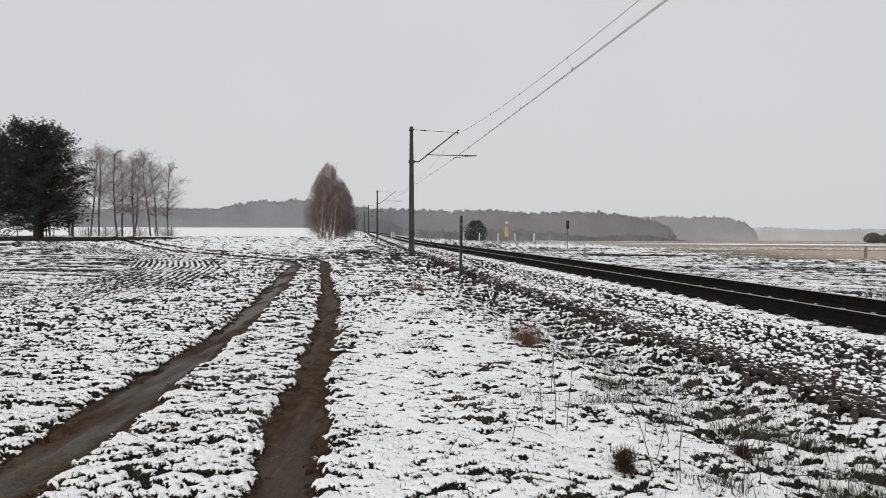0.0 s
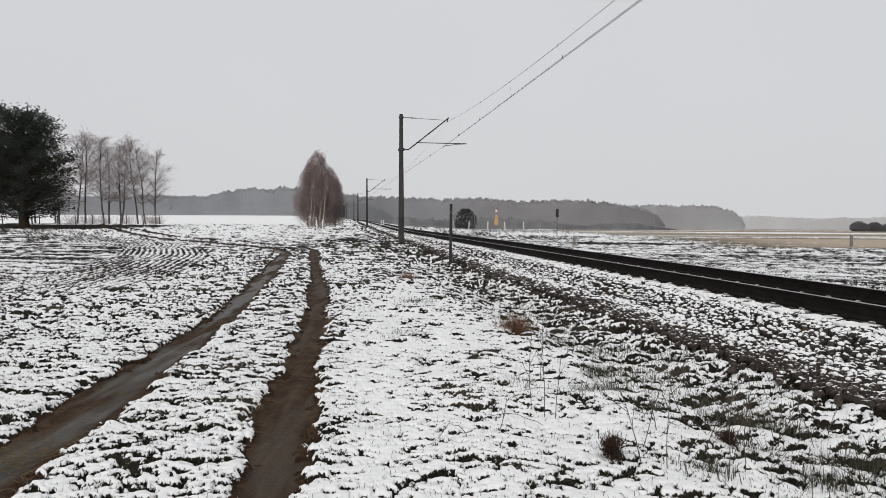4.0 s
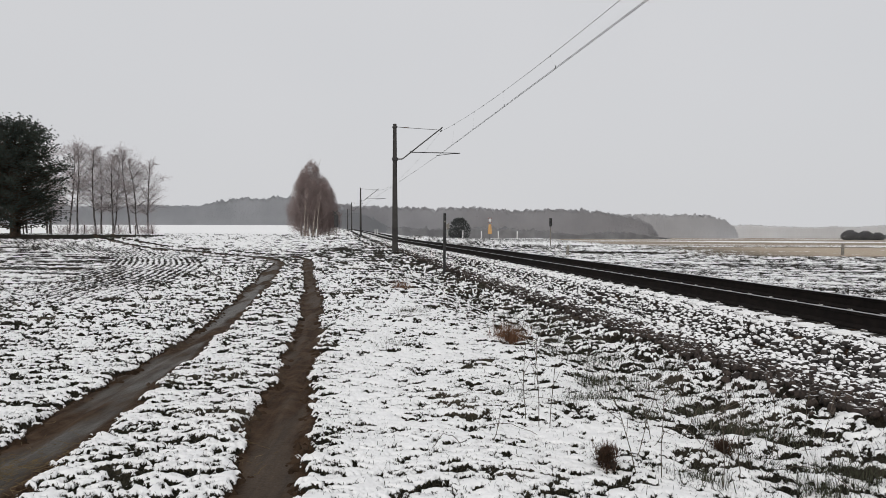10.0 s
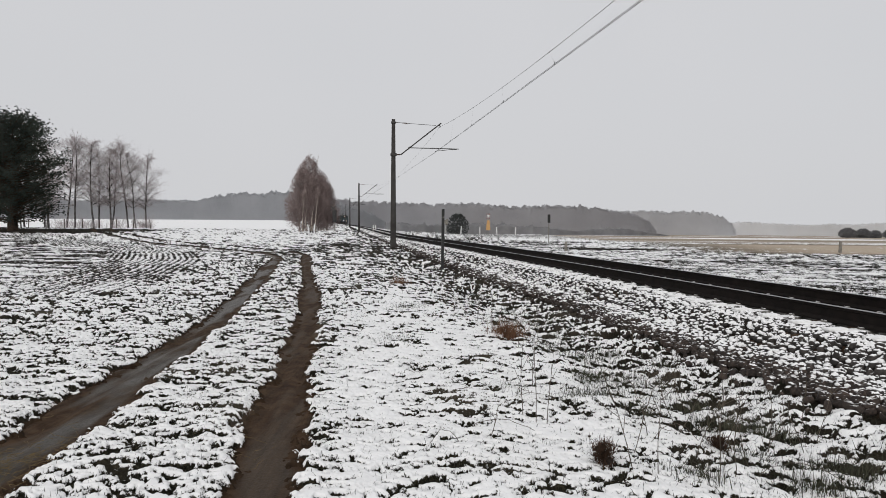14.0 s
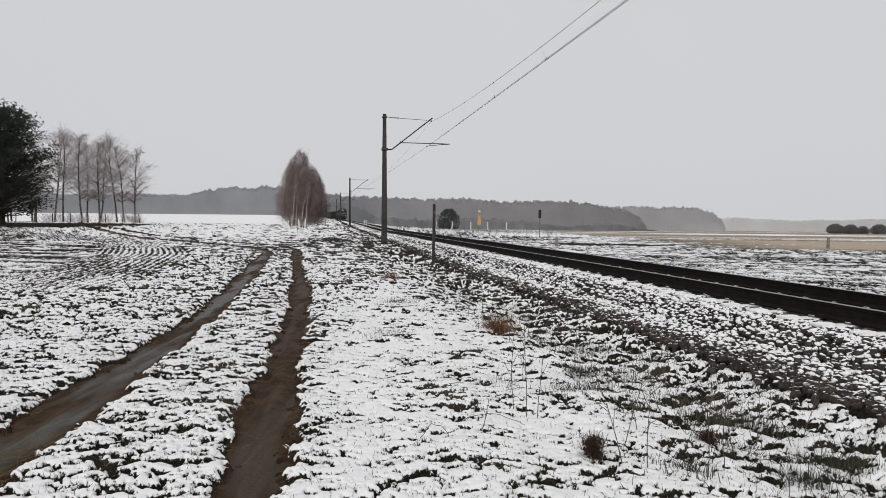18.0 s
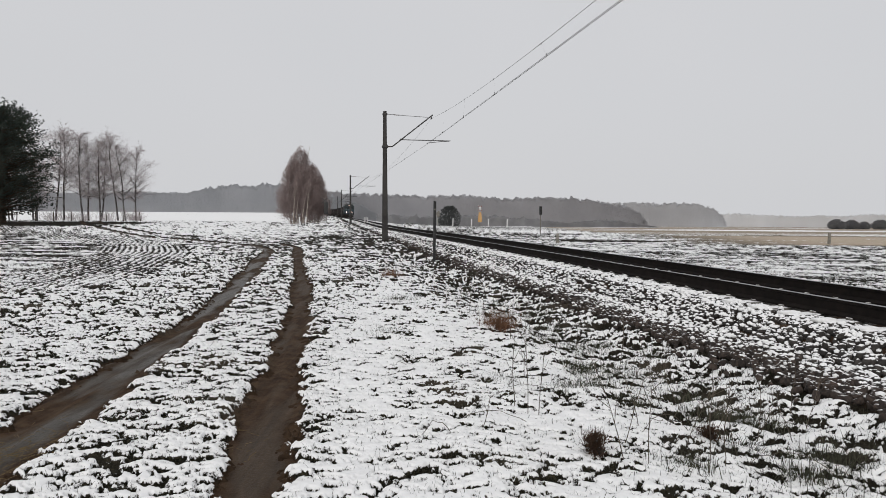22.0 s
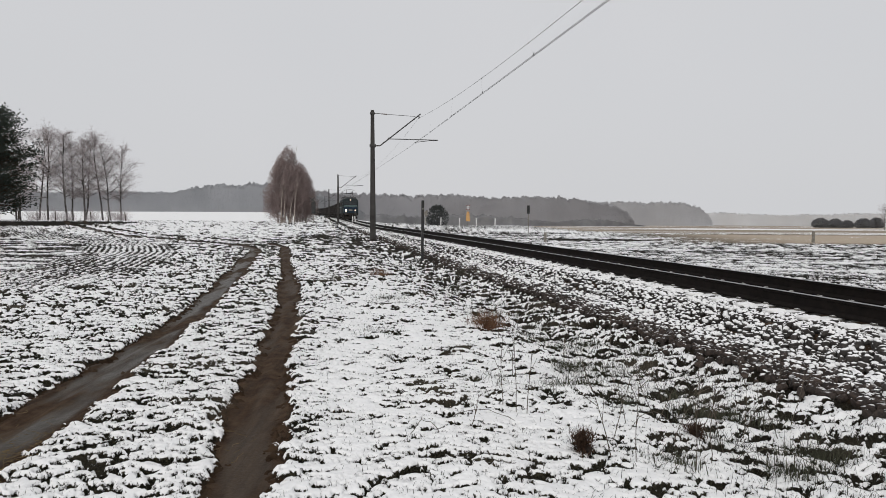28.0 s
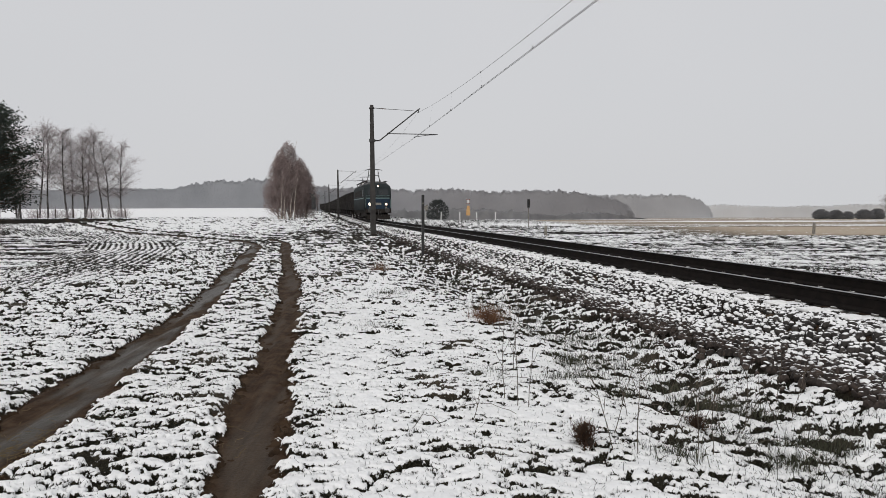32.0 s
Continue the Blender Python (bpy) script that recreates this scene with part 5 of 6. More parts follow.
        part("side_window", boxes(((sx * 1.430 - 0.012, 1.1, 2.5), (sx * 1.430 + 0.012, 1.9, 3.15)), bevel=0.01), GLASS, e)
        part("roof_walk", boxes(((sx * 1.1 - 0.15, 2.0, 4.12), (sx * 1.1 + 0.15, L - 2.0, 4.15)), ((sx * 1.1 - 0.02, 2.5, 3.9), (sx * 1.1 + 0.02, 2.6, 4.13)), ((sx * 1.1 - 0.02, L - 3, 3.9), (sx * 1.1 + 0.02, L - 2.9, 4.13))), STEEL, e)
    top = part("roof_lamp", rods(((0, 0.50, 3.58), (0, 0.14, 3.55), 0.14, 0.15), sides=14), STEEL, e)
    part("lens", rods(((0, 0.145, 3.55), (0, 0.12, 3.55), 0.10, 0.09), sides=14), WEAKLIGHT, top, "lit lamp glass")
    part("buffer_beam", boxes(((-1.35, -0.04, 0.82), (1.35, 0.25, 1.22)), bevel=0.03), GRIME, e)
    part("coupling", rods(((0, -0.02, 1.03), (0, -0.36, 1.0), 0.05), ((0, -0.36, 1.0), (0, -0.42, 0.62), 0.035), ((-0.25, -0.05, 0.95), (-0.28, -0.2, 0.5), 0.03), ((0.25, -0.05, 0.95), (0.28, -0.2, 0.5), 0.03)), STEEL, e)
    part("plough", loft(bmesh.new(), [[(-1.2, -0.08, z), (0, -0.22, z), (1.2, -0.08, z), (1.2, 0.06, z), (0, -0.08, z), (-1.2, 0.06, z)] for z in (0.16, 0.62)]), GRIME, e)
    part("underframe", boxes(((-1.25, 0.4, 0.75), (1.25, L - 0.4, 1.08)), ((-1.0, 6.8, 0.3), (1.0, 10.2, 0.8)), bevel=0.04), GRIME, e)
    bogie(e, 1.0, 6.4, (1.7, 3.7, 5.7))
    bogie(e, L - 6.4, L - 1.0, (L - 5.7, L - 3.7, L - 1.7))
    part("nose_plate", boxes(((-0.32, -0.03, 1.62), (0.32, -0.02, 1.84))), GREYPOST, e)
    for y0, top in ((4.6, 5.52), (L - 4.2, 5.05)):
        knee = 4.1 + (top - 4.1) * 0.53
        p = part("pantograph", rods(*[((sx * 0.75, y0 - 0.7, 4.1), (sx * 0.55, y0 + 0.55, knee), 0.03) for sx in (-1, 1)], *[((sx * 0.75, y0 + 0.9, 4.1), (sx * 0.55, y0 - 0.35, knee), 0.03) for sx in (-1, 1)], *[((sx * 0.55, y0 + 0.55, knee), (sx * 0.5, y0, top - 0.02), 0.025) for sx in (-1, 1)], *[((sx * 0.55, y0 - 0.35, knee), (sx * 0.5, y0 + 0.15, top - 0.02), 0.025) for sx in (-1, 1)], ((-0.58, y0 + 0.55, knee), (0.58, y0 + 0.55, knee), 0.02), ((-0.58, y0 - 0.35, knee), (0.58, y0 - 0.35, knee), 0.02)), STEEL, e)
        part("collector_bow", rods(((-0.62, y0, top), (0.62, y0, top), 0.03), ((-0.62, y0, top), (-0.95, y0, top - 0.14), 0.022), ((0.62, y0, top), (0.95, y0, top - 0.14), 0.022), ((-0.62, y0 + 0.3, top), (0.62, y0 + 0.3, top), 0.03)), STEEL, p)
        part("pantograph_base", boxes(((-0.9, y0 - 0.9, 4.04), (-0.8, y0 + 1.0, 4.12)), ((0.8, y0 - 0.9, 4.04), (0.9, y0 + 1.0, 4.12)), ((-0.9, y0 - 0.05, 4.04), (0.9, y0 + 0.05, 4.12))), STEEL, e)
    for k in range(5):
        part("roof_box", boxes(((-0.5 + 0.15 * (k % 2), 5.4 + k * 1.3, 3.98), (0.45, 6.3 + k * 1.3, 4.22 + 0.06 * (k % 3))), bevel=0.03), ROOF, e)
    for k in range(6):
        part("roof_insulator", rods(((0.7 * (-1) ** k, 4.8 + k * 1.4, 4.0), (0.7 * (-1) ** k, 4.8 + k * 1.4, 4.35), 0.06, 0.03)), PORCELAIN, e)
    return e, L


def coal_wagon():
    L = 13.4
    w = thing("coal_wagon", pose(0, 0, 0), "grimy dark open coal wagon on two bogies", "wagon", "coal train")
    walls = bmesh.new()
    for sx in (-1, 1):
        box(walls, (sx * 1.40 - 0.04, 0.1, 1.2), (sx * 1.40 + 0.04, L - 0.1, 3.3))
        for k in range(9):
            y = 0.25 + k * (L - 0.5) / 8
            box(walls, (sx * 1.47 - 0.06, y - 0.07, 1.15), (sx * 1.47 + 0.06, y + 0.07, 3.32))
        box(walls, (sx * 1.45 - 0.09, 0.05, 3.22), (sx * 1.45 + 0.09, L - 0.05, 3.36))
    part("side_wall", walls, WAGON, w)
    part("end_wall", boxes(((-1.4, 0.05, 1.2), (1.4, 0.15, 3.35)), ((-1.4, L - 0.15, 1.2), (1.4, L - 0.05, 3.35)), ((-0.6, -0.02, 1.2), (-0.45, 0.06, 3.35)), ((0.45, -0.02, 1.2), (0.6, 0.06, 3.35))), WAGON, w)
    part("floor_frame", boxes(((-1.35, 0.0, 1.0), (1.35, L, 1.22)), ((-0.3, 0, 0.8), (0.3, L, 1.02))), GRIME, w)
    coal = bmesh.new()
    nx, ny = 6, 26
    grid = [[coal.verts.new((-1.36 + 2.72 * i / nx, 0.16 + (L - 0.32) * j / ny, 2.85 + 0.45 * math.sin(math.pi * i / nx) * (0.8 + 0.2 * math.sin(j * 1.3)))) for j in range(ny + 1)] for i in range(nx + 1)]
    for i in range(nx):
        for j in range(ny):
            coal.faces.new((grid[i][j], grid[i + 1][j], grid[i + 1][j + 1], grid[i][j + 1]))
    part("coal_load", coal, COAL, w)
    for y in (0.0, L):
        for sx in (-1, 1):
            s = -1 if y == 0 else 1
            part("buffer", rods(((sx * 0.875, y, 1.06), (sx * 0.875, y + s * 0.35, 1.06), 0.09), ((sx * 0.875, y + s * 0.35, 1.06), (sx * 0.875, y + s * 0.4, 1.06), 0.22), sides=10), GRIME, w)
    bogie(w, 1.0, 3.6, (1.5, 3.1))
    bogie(w, L - 3.6, L - 1.0, (L - 3.1, L - 1.5))
    return w, L


SPEED, END_Y = 12.5, 68.0
LOCO, LOCO_LONG = locomotive()
FIRST_WAGON, WAGON_LONG = coal_wagon()
TRAIN = [(LOCO, 0.0, LOCO_LONG)]
for n in range(15):
    TRAIN.append((FIRST_WAGON if n == 0 else copy_thing(FIRST_WAGON, pose(0, 0, 0)), LOCO_LONG + 0.6 + n * (WAGON_LONG + 0.8), WAGON_LONG))


# ---------------------------------------------------------------- ballast
def stone_shapes(subdiv, count, seed, cuts=10):
    """Arrays of a few rough broken stones of about unit radius."""
    shapes = []
    for k in range(count):
        rng = np.random.default_rng(seed + k)
        bm = bmesh.new()
        bmesh.ops.create_icosphere(bm, subdivisions=subdiv, radius=1.0)
        v = np.array([p.co[:] for p in bm.verts])
        f = np.array([[q.index for q in t.verts] for t in bm.faces])
        bm.free()
        for _ in range(cuts):
            n = rng.normal(0, 1, 3)
            n /= np.linalg.norm(n)
            over = np.maximum(v @ n - rng.uniform(0.42, 0.8), 0)
            v = v - over[:, None] * n
        v = v * rng.uniform(0.75, 1.15, 3) * np.array([1.1, 1.1, 0.85])
        shapes.append((v, f))
    return shapes


STONE_BARE = snow_capped("brown_ballast_stone", (0.010, 0.007, 0.0055), (0.052, 0.036, 0.028), 0.86, 1.0, 30.0, 0.85, 0.5)



def ballast():
    rng = np.random.default_rng(4)
    bed = thing("ballast", pose(0, 0, 0), "broken brown ballast stones of the railway bank under snow caps", "ballast", kind="structure")
    fine, rough, domes = stone_shapes(2, 8, 100, 6), stone_shapes(1, 6, 200, 4), stone_shapes(1, 6, 400, 2)
    caps, cap_faces, cap_count = [], [], 0
    meshes = []
    singles = 0
    loose = {"low": ([], []), "high": ([], [])}
    count = {"low": 0, "high": 0}
    rows = []
    for y0, y1, dens in ((-6.0, 3.0, 80), (3.0, 13.0, 380), (13.0, 24.0, 200), (24.0, 60.0, 60)):
        n = int((y1 - y0) * 1.9 * dens)
        y = rng.uniform(y0, y1, n)
        d = rng.uniform(-2.9, -1.0, n) + rng.normal(0, 0.05, n) + (rng.random(n) < 0.12) * rng.uniform(-0.35, 0, n)
        rows.append(np.stack([y, d, rng.uniform(0.034, 0.066, n) * (1.0 if y0 < 13 else 1.15 if y0 < 24 else 1.5)], 1))
    rows = np.concatenate(rows)
    s = track_x(rows[:, 0] + 0.5) - track_x(rows[:, 0] - 0.5)
    X = track_x(rows[:, 0]) + rows[:, 1] / np.sqrt(1 + s * s)
    Y = rows[:, 0] - rows[:, 1] * s / np.sqrt(1 + s * s)
    Z = land(X, Y)
    for x, y, z, (w, d, size) in zip(X, Y, Z, rows):
        # the sleepers keep free of stones
        if d > -1.44 and abs(((w + 3.0) / 0.63 + 0.5) % 1 - 0.5) < 0.30:
            continue
        low = d < -2.2 - 0.5 * rng.random()
        if low:
            size *= 0.95
        turn = Euler(rng.uniform(0, 6.28, 3)).to_matrix()
        near = w < 13
        if (not low or rng.random() < 0.10) and rng.random() < 0.54 - 0.3 * (d > -1.5):
            # a rounded cushion of snow on the stone
            v, f = domes[int(rng.integers(6))]
            lump = rng.uniform(0.55, 0.85)
            v = v * np.array([lump, lump, 0.55]) * size + np.array([x, y, z + size * 0.98])
            caps.append(v)
            cap_faces.append(f + cap_count)
            cap_count += len(v)
        if near and singles < 300 and 6.2 < w < 8.6 and d < -1.7 and rng.random() < 0.6:
            k = int(rng.integers(len(fine)))
            while len(meshes) <= 2 * k + 1:
                me = bpy.data.meshes.new("stone")
                v, f = fine[len(meshes) // 2]
                me.from_pydata(v.tolist(), [], f.tolist())
                me.polygons.foreach_set("use_smooth", np.full(len(f), len(meshes) % 2 == 0))
                me.materials.append(STONE_BARE if len(meshes) % 2 else STONE)
                meshes.append(me)
            o = new("stone", meshes[2 * k + (1 if low else 0)])
            o.parent = bed
            o.matrix_basis = Matrix.Translation((x, y, z + size * 0.5)) @ turn.to_4x4() @ Matrix.Diagonal((size, size, size, 1))
            singles += 1
            continue
        v, f = (fine if 4 < w < 8 else rough)[int(rng.integers(6))]
        key = "low" if low else "high"
        v = (v * size) @ np.array(turn.transposed()) + np.array([x, y, z + size * 0.5])
        loose[key][0].append(v)
        loose[key][1].append(f + count[key])
        count[key] += len(v)
    for key, mat in (("low", STONE_BARE), ("high", STONE)):
        o = from_arrays("stones", np.concatenate(loose[key][0]), np.concatenate(loose[key][1]), mat, bed, key == "high")
        tagged(o, kind="stuff")
    tagged(from_arrays("snow_cushions", np.concatenate(caps), np.concatenate(cap_faces), SNOWCAP, bed, True), "rounded cushions of snow on the stones", kind="stuff")


ballast()


# ---------------------------------------------------------------- grass, weeds and litter
def blades(x, y, z, height, rng, lean=0.6, width=0.0045):
    """Bent blades of grass as arrays, two faces each."""
    n = len(x)
    a = rng.uniform(0, 2 * np.pi, n)
    l = np.abs(rng.normal(0, lean, n))
    w = np.stack([np.cos(a) * l, np.sin(a) * l, np.ones(n)], 1)
    w /= np.linalg.norm(w, axis=1, keepdims=True)
    b = a + rng.normal(1.57, 0.6, n)
    e = np.stack([np.cos(b), np.sin(b), 0 * b], 1) * (width * rng.uniform(0.7, 1.5, n))[:, None]
    p = np.stack([x, y, z], 1)
    mid = p + w * (height * 0.55)[:, None]
    w2 = w + np.stack([np.cos(a), np.sin(a), -0.5 * np.ones(n)], 1) * (0.5 * rng.random(n))[:, None]
    tip = mid + w2 / np.linalg.norm(w2, axis=1, keepdims=True) * (height * 0.45)[:, None]
    v = np.stack([p - e, p + e, mid + e * 0.8, mid - e * 0.8, tip], 1).reshape(-1, 3)
    i = np.arange(n)[:, None] * 5
    f = np.concatenate([i + np.array([[0, 1, 2]]), i + np.array([[0, 2, 3]]), i + np.array([[3, 2, 4]])])
    return v, f


def grass():
    rng = np.random.default_rng(7)
    n = 560000
    az = np.radians(rng.uniform(-40, 40, n))
    r = 1 / rng.uniform(1 / 30.0, 1 / 2.4, n)
    x, y = r * np.sin(az), r * np.cos(az)
    d = from_track(x, y)
    clod, bare, soil, straw, rows = cover(x, y)
    dr, dl = np.abs(near_line(LINE_R, x, y)), np.abs(near_line(LINE_L, x, y))
    verge = smooth(-5.4, -3.8, d) * smooth(-2.3, -2.9, d)
    left = smooth(-0.5, -2.0, near_line(FIELD_EDGE, x, y))
    keep = 0.34 * smooth(0.40, 0.58, bare) + 0.018 + (0.2 + 0.16 * smooth(7, 11, y)) * verge * smooth(-0.25, 0.2, grad_noise(x * 0.8, y * 0.8, 91))
    keep = keep * (1 + 0.8 * verge) * (1 - 0.5 * left) * smooth(0.16, 0.32, dr) * smooth(0.2, 0.36, dl)
    ok = (rng.random(n) < keep) & (d < -2.45)
    x, y, verge, clod = x[ok], y[ok], verge[ok], clod[ok]
    h = rng.uniform(0.018, 0.052, len(x)) * (1 + 0.9 * verge * rng.random(len(x)))
    z = land(x, y) + clod - 0.008
    rr = np.hypot(x, y)
    v, f = blades(x, y, z, h, rng, 1.1, 0.0010 + 0.00016 * rr)
    ob = from_arrays("grass", v, f, BLADE)
    tagged(ob, "short dark winter grass poking through the snow", "grass", kind="stuff")


grass()


def tuft(x, y, count, height, spread, mat, label, seed, name="grass_tuft", lean=0.55):
    """A tussock of long bent blades."""
    rng = np.random.default_rng(seed)
    px, py = rng.normal(0, spread, count), rng.normal(0, spread, count)
    t = thing(name, pose(x, y, land_z(x, y)), label, "grass")
    v, f = blades(px, py, np.full(count, -0.02), height * rng.uniform(0.4, 1.1, count), rng, lean, 0.0022)
    ob = from_arrays("tussock", v, f, mat, t)
    tagged(ob, kind="stuff")
    return t


RUSTY, DARK = "rust-brown tussock of dead grass in the snow", "dark green-brown grass tussock in the snow"
tuft(1.22, 9.6, 700, 0.36, 0.12, DRYBLADE, RUSTY, 1, lean=0.85)
tuft(-0.66, 17.3, 300, 0.30, 0.11, DRYBLADE, RUSTY, 2)


def dirt_clod(x, y, size, seed):
    """A torn lump of dark brown turf with withered grass hanging over it."""
    rng = np.random.default_rng(seed)
    t = thing("turf_clod", pose(x, y, land_z(x, y)), "dark brown clod of turf with withered grass", "clod")
    lumps, faces, at = [], [], 0
    for k in range(5):
        v, f = stone_shapes(2, 1, seed + k, 5)[0]
        v = v * size * rng.uniform(0.28, 0.45) * np.array([0.8, 0.8, 1.2]) + np.array([rng.normal(0, size * 0.28), rng.normal(0, size * 0.25), size * (0.15 + 0.27 * k)])
        v = v + 0.25 * size * grad_noise(v[:, 0] * 40 + seed, v[:, 2] * 40 + v[:, 1] * 25, seed)[:, None]
        lumps.append(v)
        faces.append(f + at)
        at += len(v)
    from_arrays("lump", np.concatenate(lumps), np.concatenate(faces), TURF, t)
    n = 800
    bz = rng.uniform(0.0, size * 1.55, n)
    bx, by = rng.normal(0, size * 0.38, n), rng.normal(0, size * 0.34, n)
    bv, bf = blades(bx, by, bz, rng.uniform(0.03, 0.085, n), rng, 2.4, 0.0024)
    tagged(from_arrays("withered_grass", bv, bf, DARKDRY, t), kind="stuff")


TURF = snow_capped("turf_clod_soil", (0.008, 0.005, 0.0035), (0.034, 0.022, 0.015), 0.9, 1.0, 40.0, 0.9, 0.5, False)
for cx, cy, cs, seed in ((1.2, 4.3, 0.09, 61), (2.2, 4.78, 0.075, 68)):
    dirt_clod(cx, cy, cs, seed)
for i, (tx, ty, th, ts) in enumerate(((1.99, 7.12, 0.26, 0.14), (2.41, 7.24, 0.28, 0.16), (1.83, 7.3, 0.2, 0.1), (2.18, 10.1, 0.26, 0.2), (1.62, 8.95, 0.2, 0.14), (2.55, 6.28, 0.26, 0.12), (1.97, 5.91, 0.2, 0.12), (1.71, 6.31, 0.22, 0.12), (2.32, 4.83, 0.2, 0.12), (2.91, 4.57, 0.26, 0.12),
                                      (3.15, 4.68, 0.3, 0.14), (2.64, 4.26, 0.22, 0.1), (2.88, 5.7, 0.22, 0.12), (3.05, 5.5, 0.26, 0.14), (2.47, 5.7, 0.24, 0.12), (1.75, 4.19, 0.18, 0.1), (1.38, 6.11, 0.16, 0.12), (0.76, 6.34, 0.13, 0.12), (2.57, 8.9, 0.24, 0.16), (2.0, 8.5, 0.24, 0.16),
                                      (1.21, 11.0, 0.24, 0.2), (0.82, 14.2, 0.26, 0.25), (1.92, 13.2, 0.28, 0.25), (1.75, 18.9, 0.3, 0.3), (3.08, 8.1, 0.22, 0.14), (0.2, 21.0, 0.3, 0.3), (-0.3, 12.6, 0.18, 0.16), (-0.4, 9.0, 0.14, 0.14), (1.3, 16.0, 0.28, 0.25), (2.3, 11.6, 0.26, 0.2))):
    tuft(tx, ty, 240, th * 0.66, ts * 1.15, TUSSOCK, DARK, 40 + i, lean=0.85)


def weed(x, y, height, lean, seed, twigs=7):
    """A dead weed: one thin stalk with a few bent side twigs."""
    rng = np.random.default_rng(seed)
    segs = []
    p = np.array([0.0, 0.0, -0.03])
    w = np.array([lean[0], lean[1], 1.0])
    for k in range(7):
        w = w + rng.normal(0, 0.06, 3)
        q = p + w / np.linalg.norm(w) * height / 7
        segs.append((*p, *q, 0.0036 - 0.0003 * k, 0.0033 - 0.0003 * k))
        if k > 1:
            for _ in range(max(1, twigs // 5)):
                t = w / np.linalg.norm(w) + rng.normal(0, 0.45, 3)
                m = q + t * height * rng.uniform(0.07, 0.16)
                segs.append((*q, *m, 0.0024, 0.0018))
                segs.append((*m, *(m + (t + np.array([0, 0, 0.4])) * height * 0.05), 0.002, 0.0014))
        p = q
    t = thing("dead_weed", pose(x, y, land_z(x, y)), "thin dry weed stalk standing in the snow", "weed", "weed stalks")
    tagged(from_arrays("stalk", *tubes(segs, 4), STALK, t), kind="stuff")


for i, (wx, wy, wh, wlean) in enumerate(((0.92, 5.3, 0.86, (0, 0)), (0.84, 5.5, 0.72, (-0.06, 0)), (1.0, 5.25, 0.5, (0.05, 0.1)), (1.38, 4.2, 0.72, (-0.22, 0)), (1.52, 4.15, 0.62, (0.02, 0)), (1.9, 4.1, 0.6, (-0.05, 0.1)), (2.1, 4.3, 0.58, (0.1, 0)),
                                         (1.25, 8.6, 0.5, (0, 0)), (1.95, 7.9, 0.5, (0, 0)), (2.5, 6.1, 0.55, (-0.25, 0)), (2.75, 5.1, 0.5, (0.1, 0)), (3.2, 5.2, 0.55, (0.15, 0)), (1.65, 9.4, 0.5, (-0.1, 0)), (0.9, 11.0, 0.5, (0, 0)), (0.3, 13.6, 0.55, (0.1, 0)),
                                         (1.3, 12.6, 0.6, (0, 0)), (0.7, 16.5, 0.6, (0, 0)), (-0.5, 15.0, 0.4, (0, 0)), (-6.2, 11.0, 0.3, (0, 0)), (-8.0, 14.5, 0.35, (0, 0)), (2.3, 7.3, 0.6, (0.1, 0)), (1.1, 6.6, 0.4, (0.1, 0)), (0.5, 4.9, 0.25, (0.3, 0)), (9.6, 24.0, 0.8, (0, 0)), (3.0, 6.4, 0.45, (0.0, 0)), (2.8, 7.0, 0.5, (-0.1, 0)),
                                         (2.05, 5.2, 0.42, (0.5, 0.1)), (2.2, 5.6, 0.4, (-0.5, 0)), (2.5, 5.3, 0.45, (0.35, -0.2)), (2.35, 4.6, 0.4, (-0.4, 0.2)), (2.7, 5.9, 0.4, (0.3, 0)), (2.0, 4.7, 0.5, (0.25, 0)), (1.75, 5.0, 0.45, (-0.2, 0)), (2.6, 4.9, 0.4, (0.6, 0)), (3.0, 5.0, 0.42, (-0.3, 0)), (3.3, 5.6, 0.4, (0.2, 0)), (2.2, 6.6, 0.4, (0.4, 0)), (1.5, 4.6, 0.5, (0.3, 0)))):
    weed(wx, wy, wh, wlean, 300 + i)


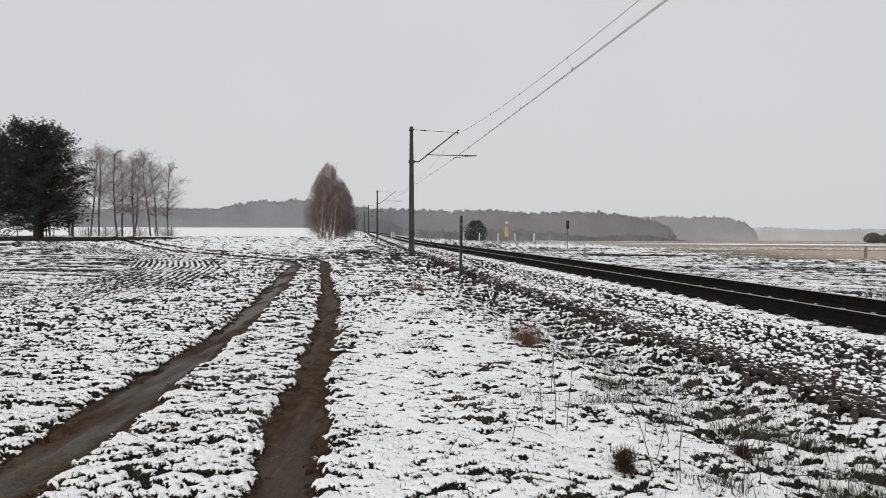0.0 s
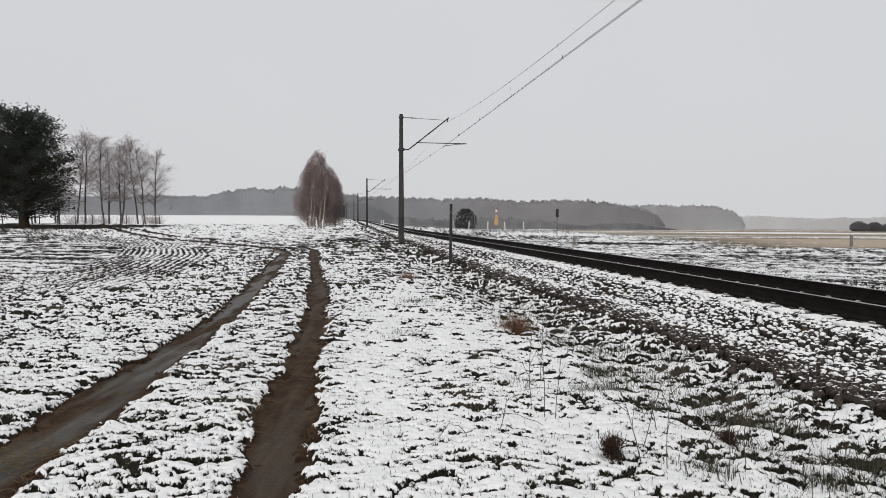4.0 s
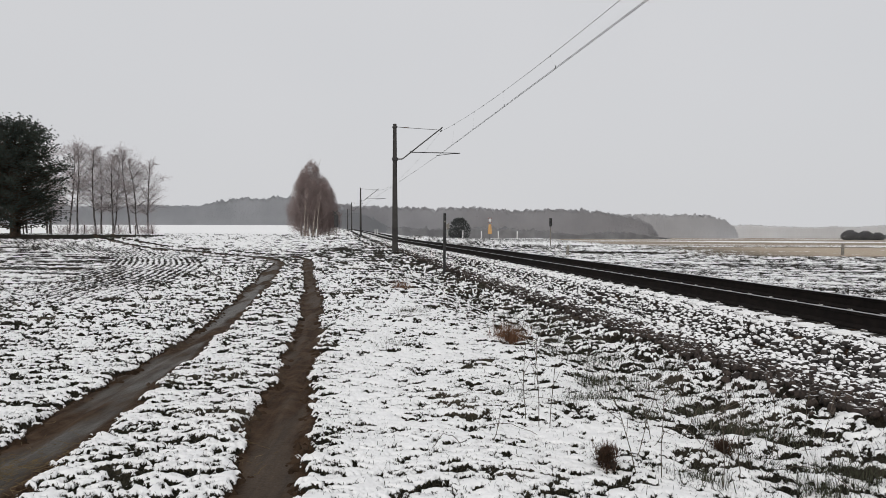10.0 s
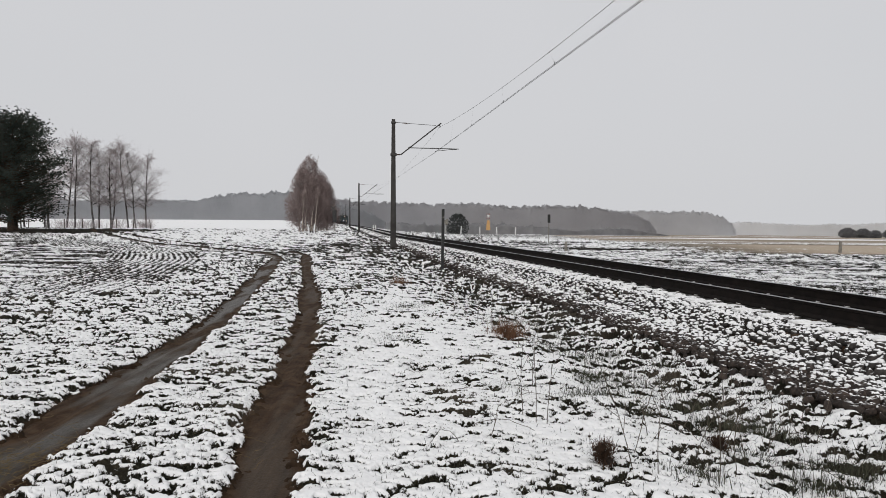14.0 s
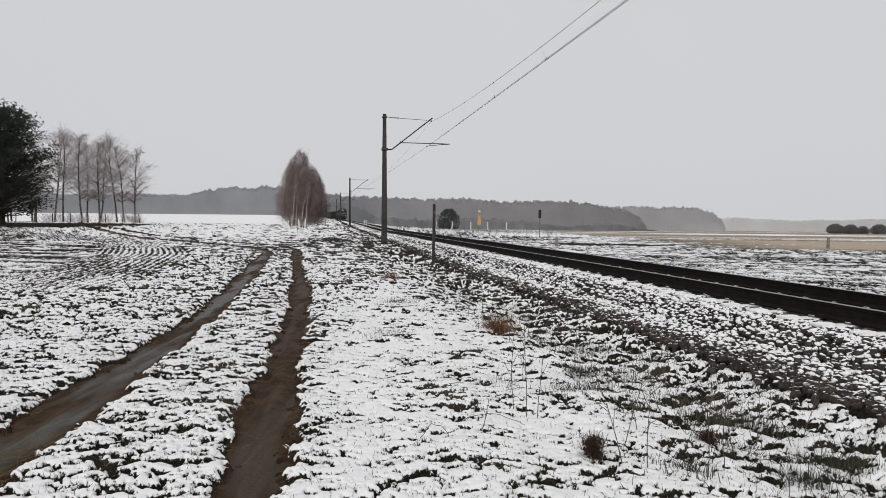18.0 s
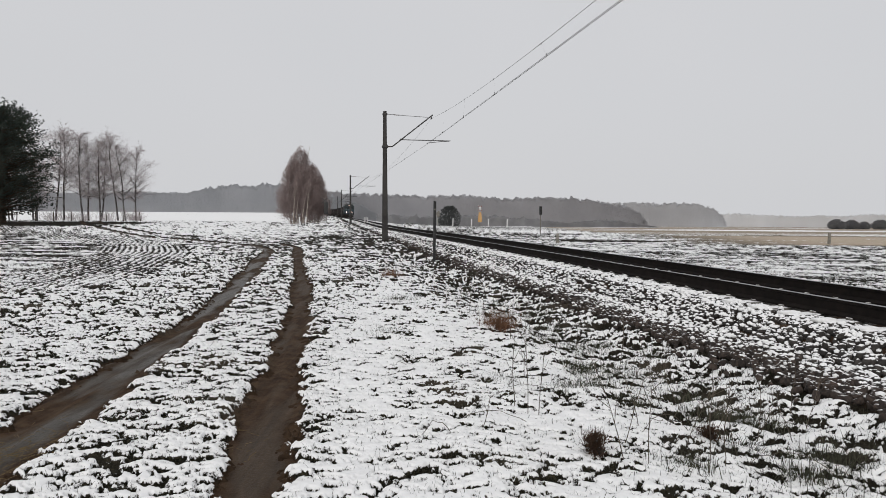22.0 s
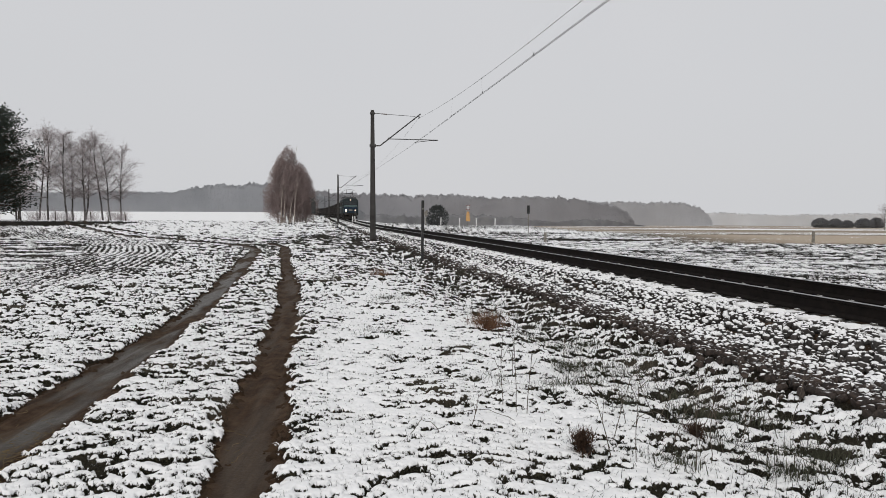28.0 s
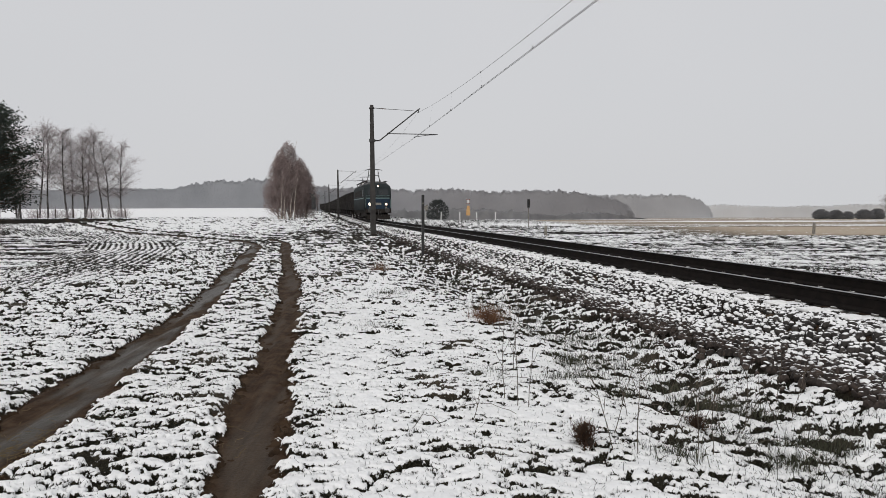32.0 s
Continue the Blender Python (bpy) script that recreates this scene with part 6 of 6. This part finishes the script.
def arched_stem(x, y, span, rise, turn, seed):
    """A stem that bows over and touches the snow."""
    rng = np.random.default_rng(seed)
    pts = [np.array([span * (k / 10 - 0.5), 0.02 * rng.normal(), rise * math.sin(math.pi * k / 10) ** 0.8 - 0.01]) for k in range(11)]
    t = thing("bent_stem", pose(x, y, land_z(x, y), 0, 0, turn), "thin dry stem bowed over the snow", "weed", "bent stems")
    from_arrays("stalk", *bent_tube([(*a, *b, 0.0024, 0.0021) for a, b in zip(pts, pts[1:])], 4), STALK, t)


for i, a in enumerate(((0.15, 4.75, 0.22, 0.10, 10), (0.62, 5.1, 0.5, 0.07, -20), (0.35, 6.2, 0.4, 0.05, 35), (1.9, 4.9, 0.5, 0.16, 15), (2.6, 4.4, 0.6, 0.14, -15), (-0.2, 6.9, 0.3, 0.06, 60), (1.0, 6.0, 0.45, 0.06, 5))):
    arched_stem(*a, 500 + i)


def straw_litter():
    """Loose yellow straw dropped in the ruts."""
    rng = np.random.default_rng(17)
    segs = []
    for cx, cy, spread, n in ((-2.72, 4.35, 0.16, 240), (-1.15, 4.6, 0.12, 14), (-2.8, 5.0, 0.2, 20)):
        for _ in range(n):
            x, y = cx + rng.normal(0, spread), cy + rng.normal(0, spread * 1.6)
            a, l = rng.uniform(0, np.pi), rng.uniform(0.03, 0.11)
            z = land_z(x, y) - 0.045 + rng.uniform(0, 0.012)
            segs.append((x, y, z, x + l * math.cos(a), y + l * math.sin(a), z + rng.uniform(0, 0.012), 0.0022, 0.0018))
    ob = from_arrays("straw_litter", *tubes(segs, 3), STRAW)
    tagged(ob, "loose yellow-brown straw trodden into the mud", "straw", kind="stuff")


STRAW = plain("loose_straw", (0.07, 0.05, 0.025), (0.2, 0.145, 0.075), 20.0, 0.8, 0.0, 0.0)
straw_litter()


# ---------------------------------------------------------------- what moves
def motions():
    """The train comes on along the line at an even speed; each vehicle lies along its own stretch of it."""
    for ob, back, long in TRAIN:
        rows = []
        for k in range(33):
            y = END_Y + SPEED * (32.0 - k) + back
            a, b = track_pose(y).translation, track_pose(y + long).translation
            turn = math.degrees(math.atan2(b.y - a.y, b.x - a.x)) - 90
            tilt = math.degrees(math.asin((b.z - a.z) / (b - a).length))
            rows.append((float(k), pose(a.x, a.y, a.z, tilt, 0, turn)))
        walk(ob, rows)


motions()
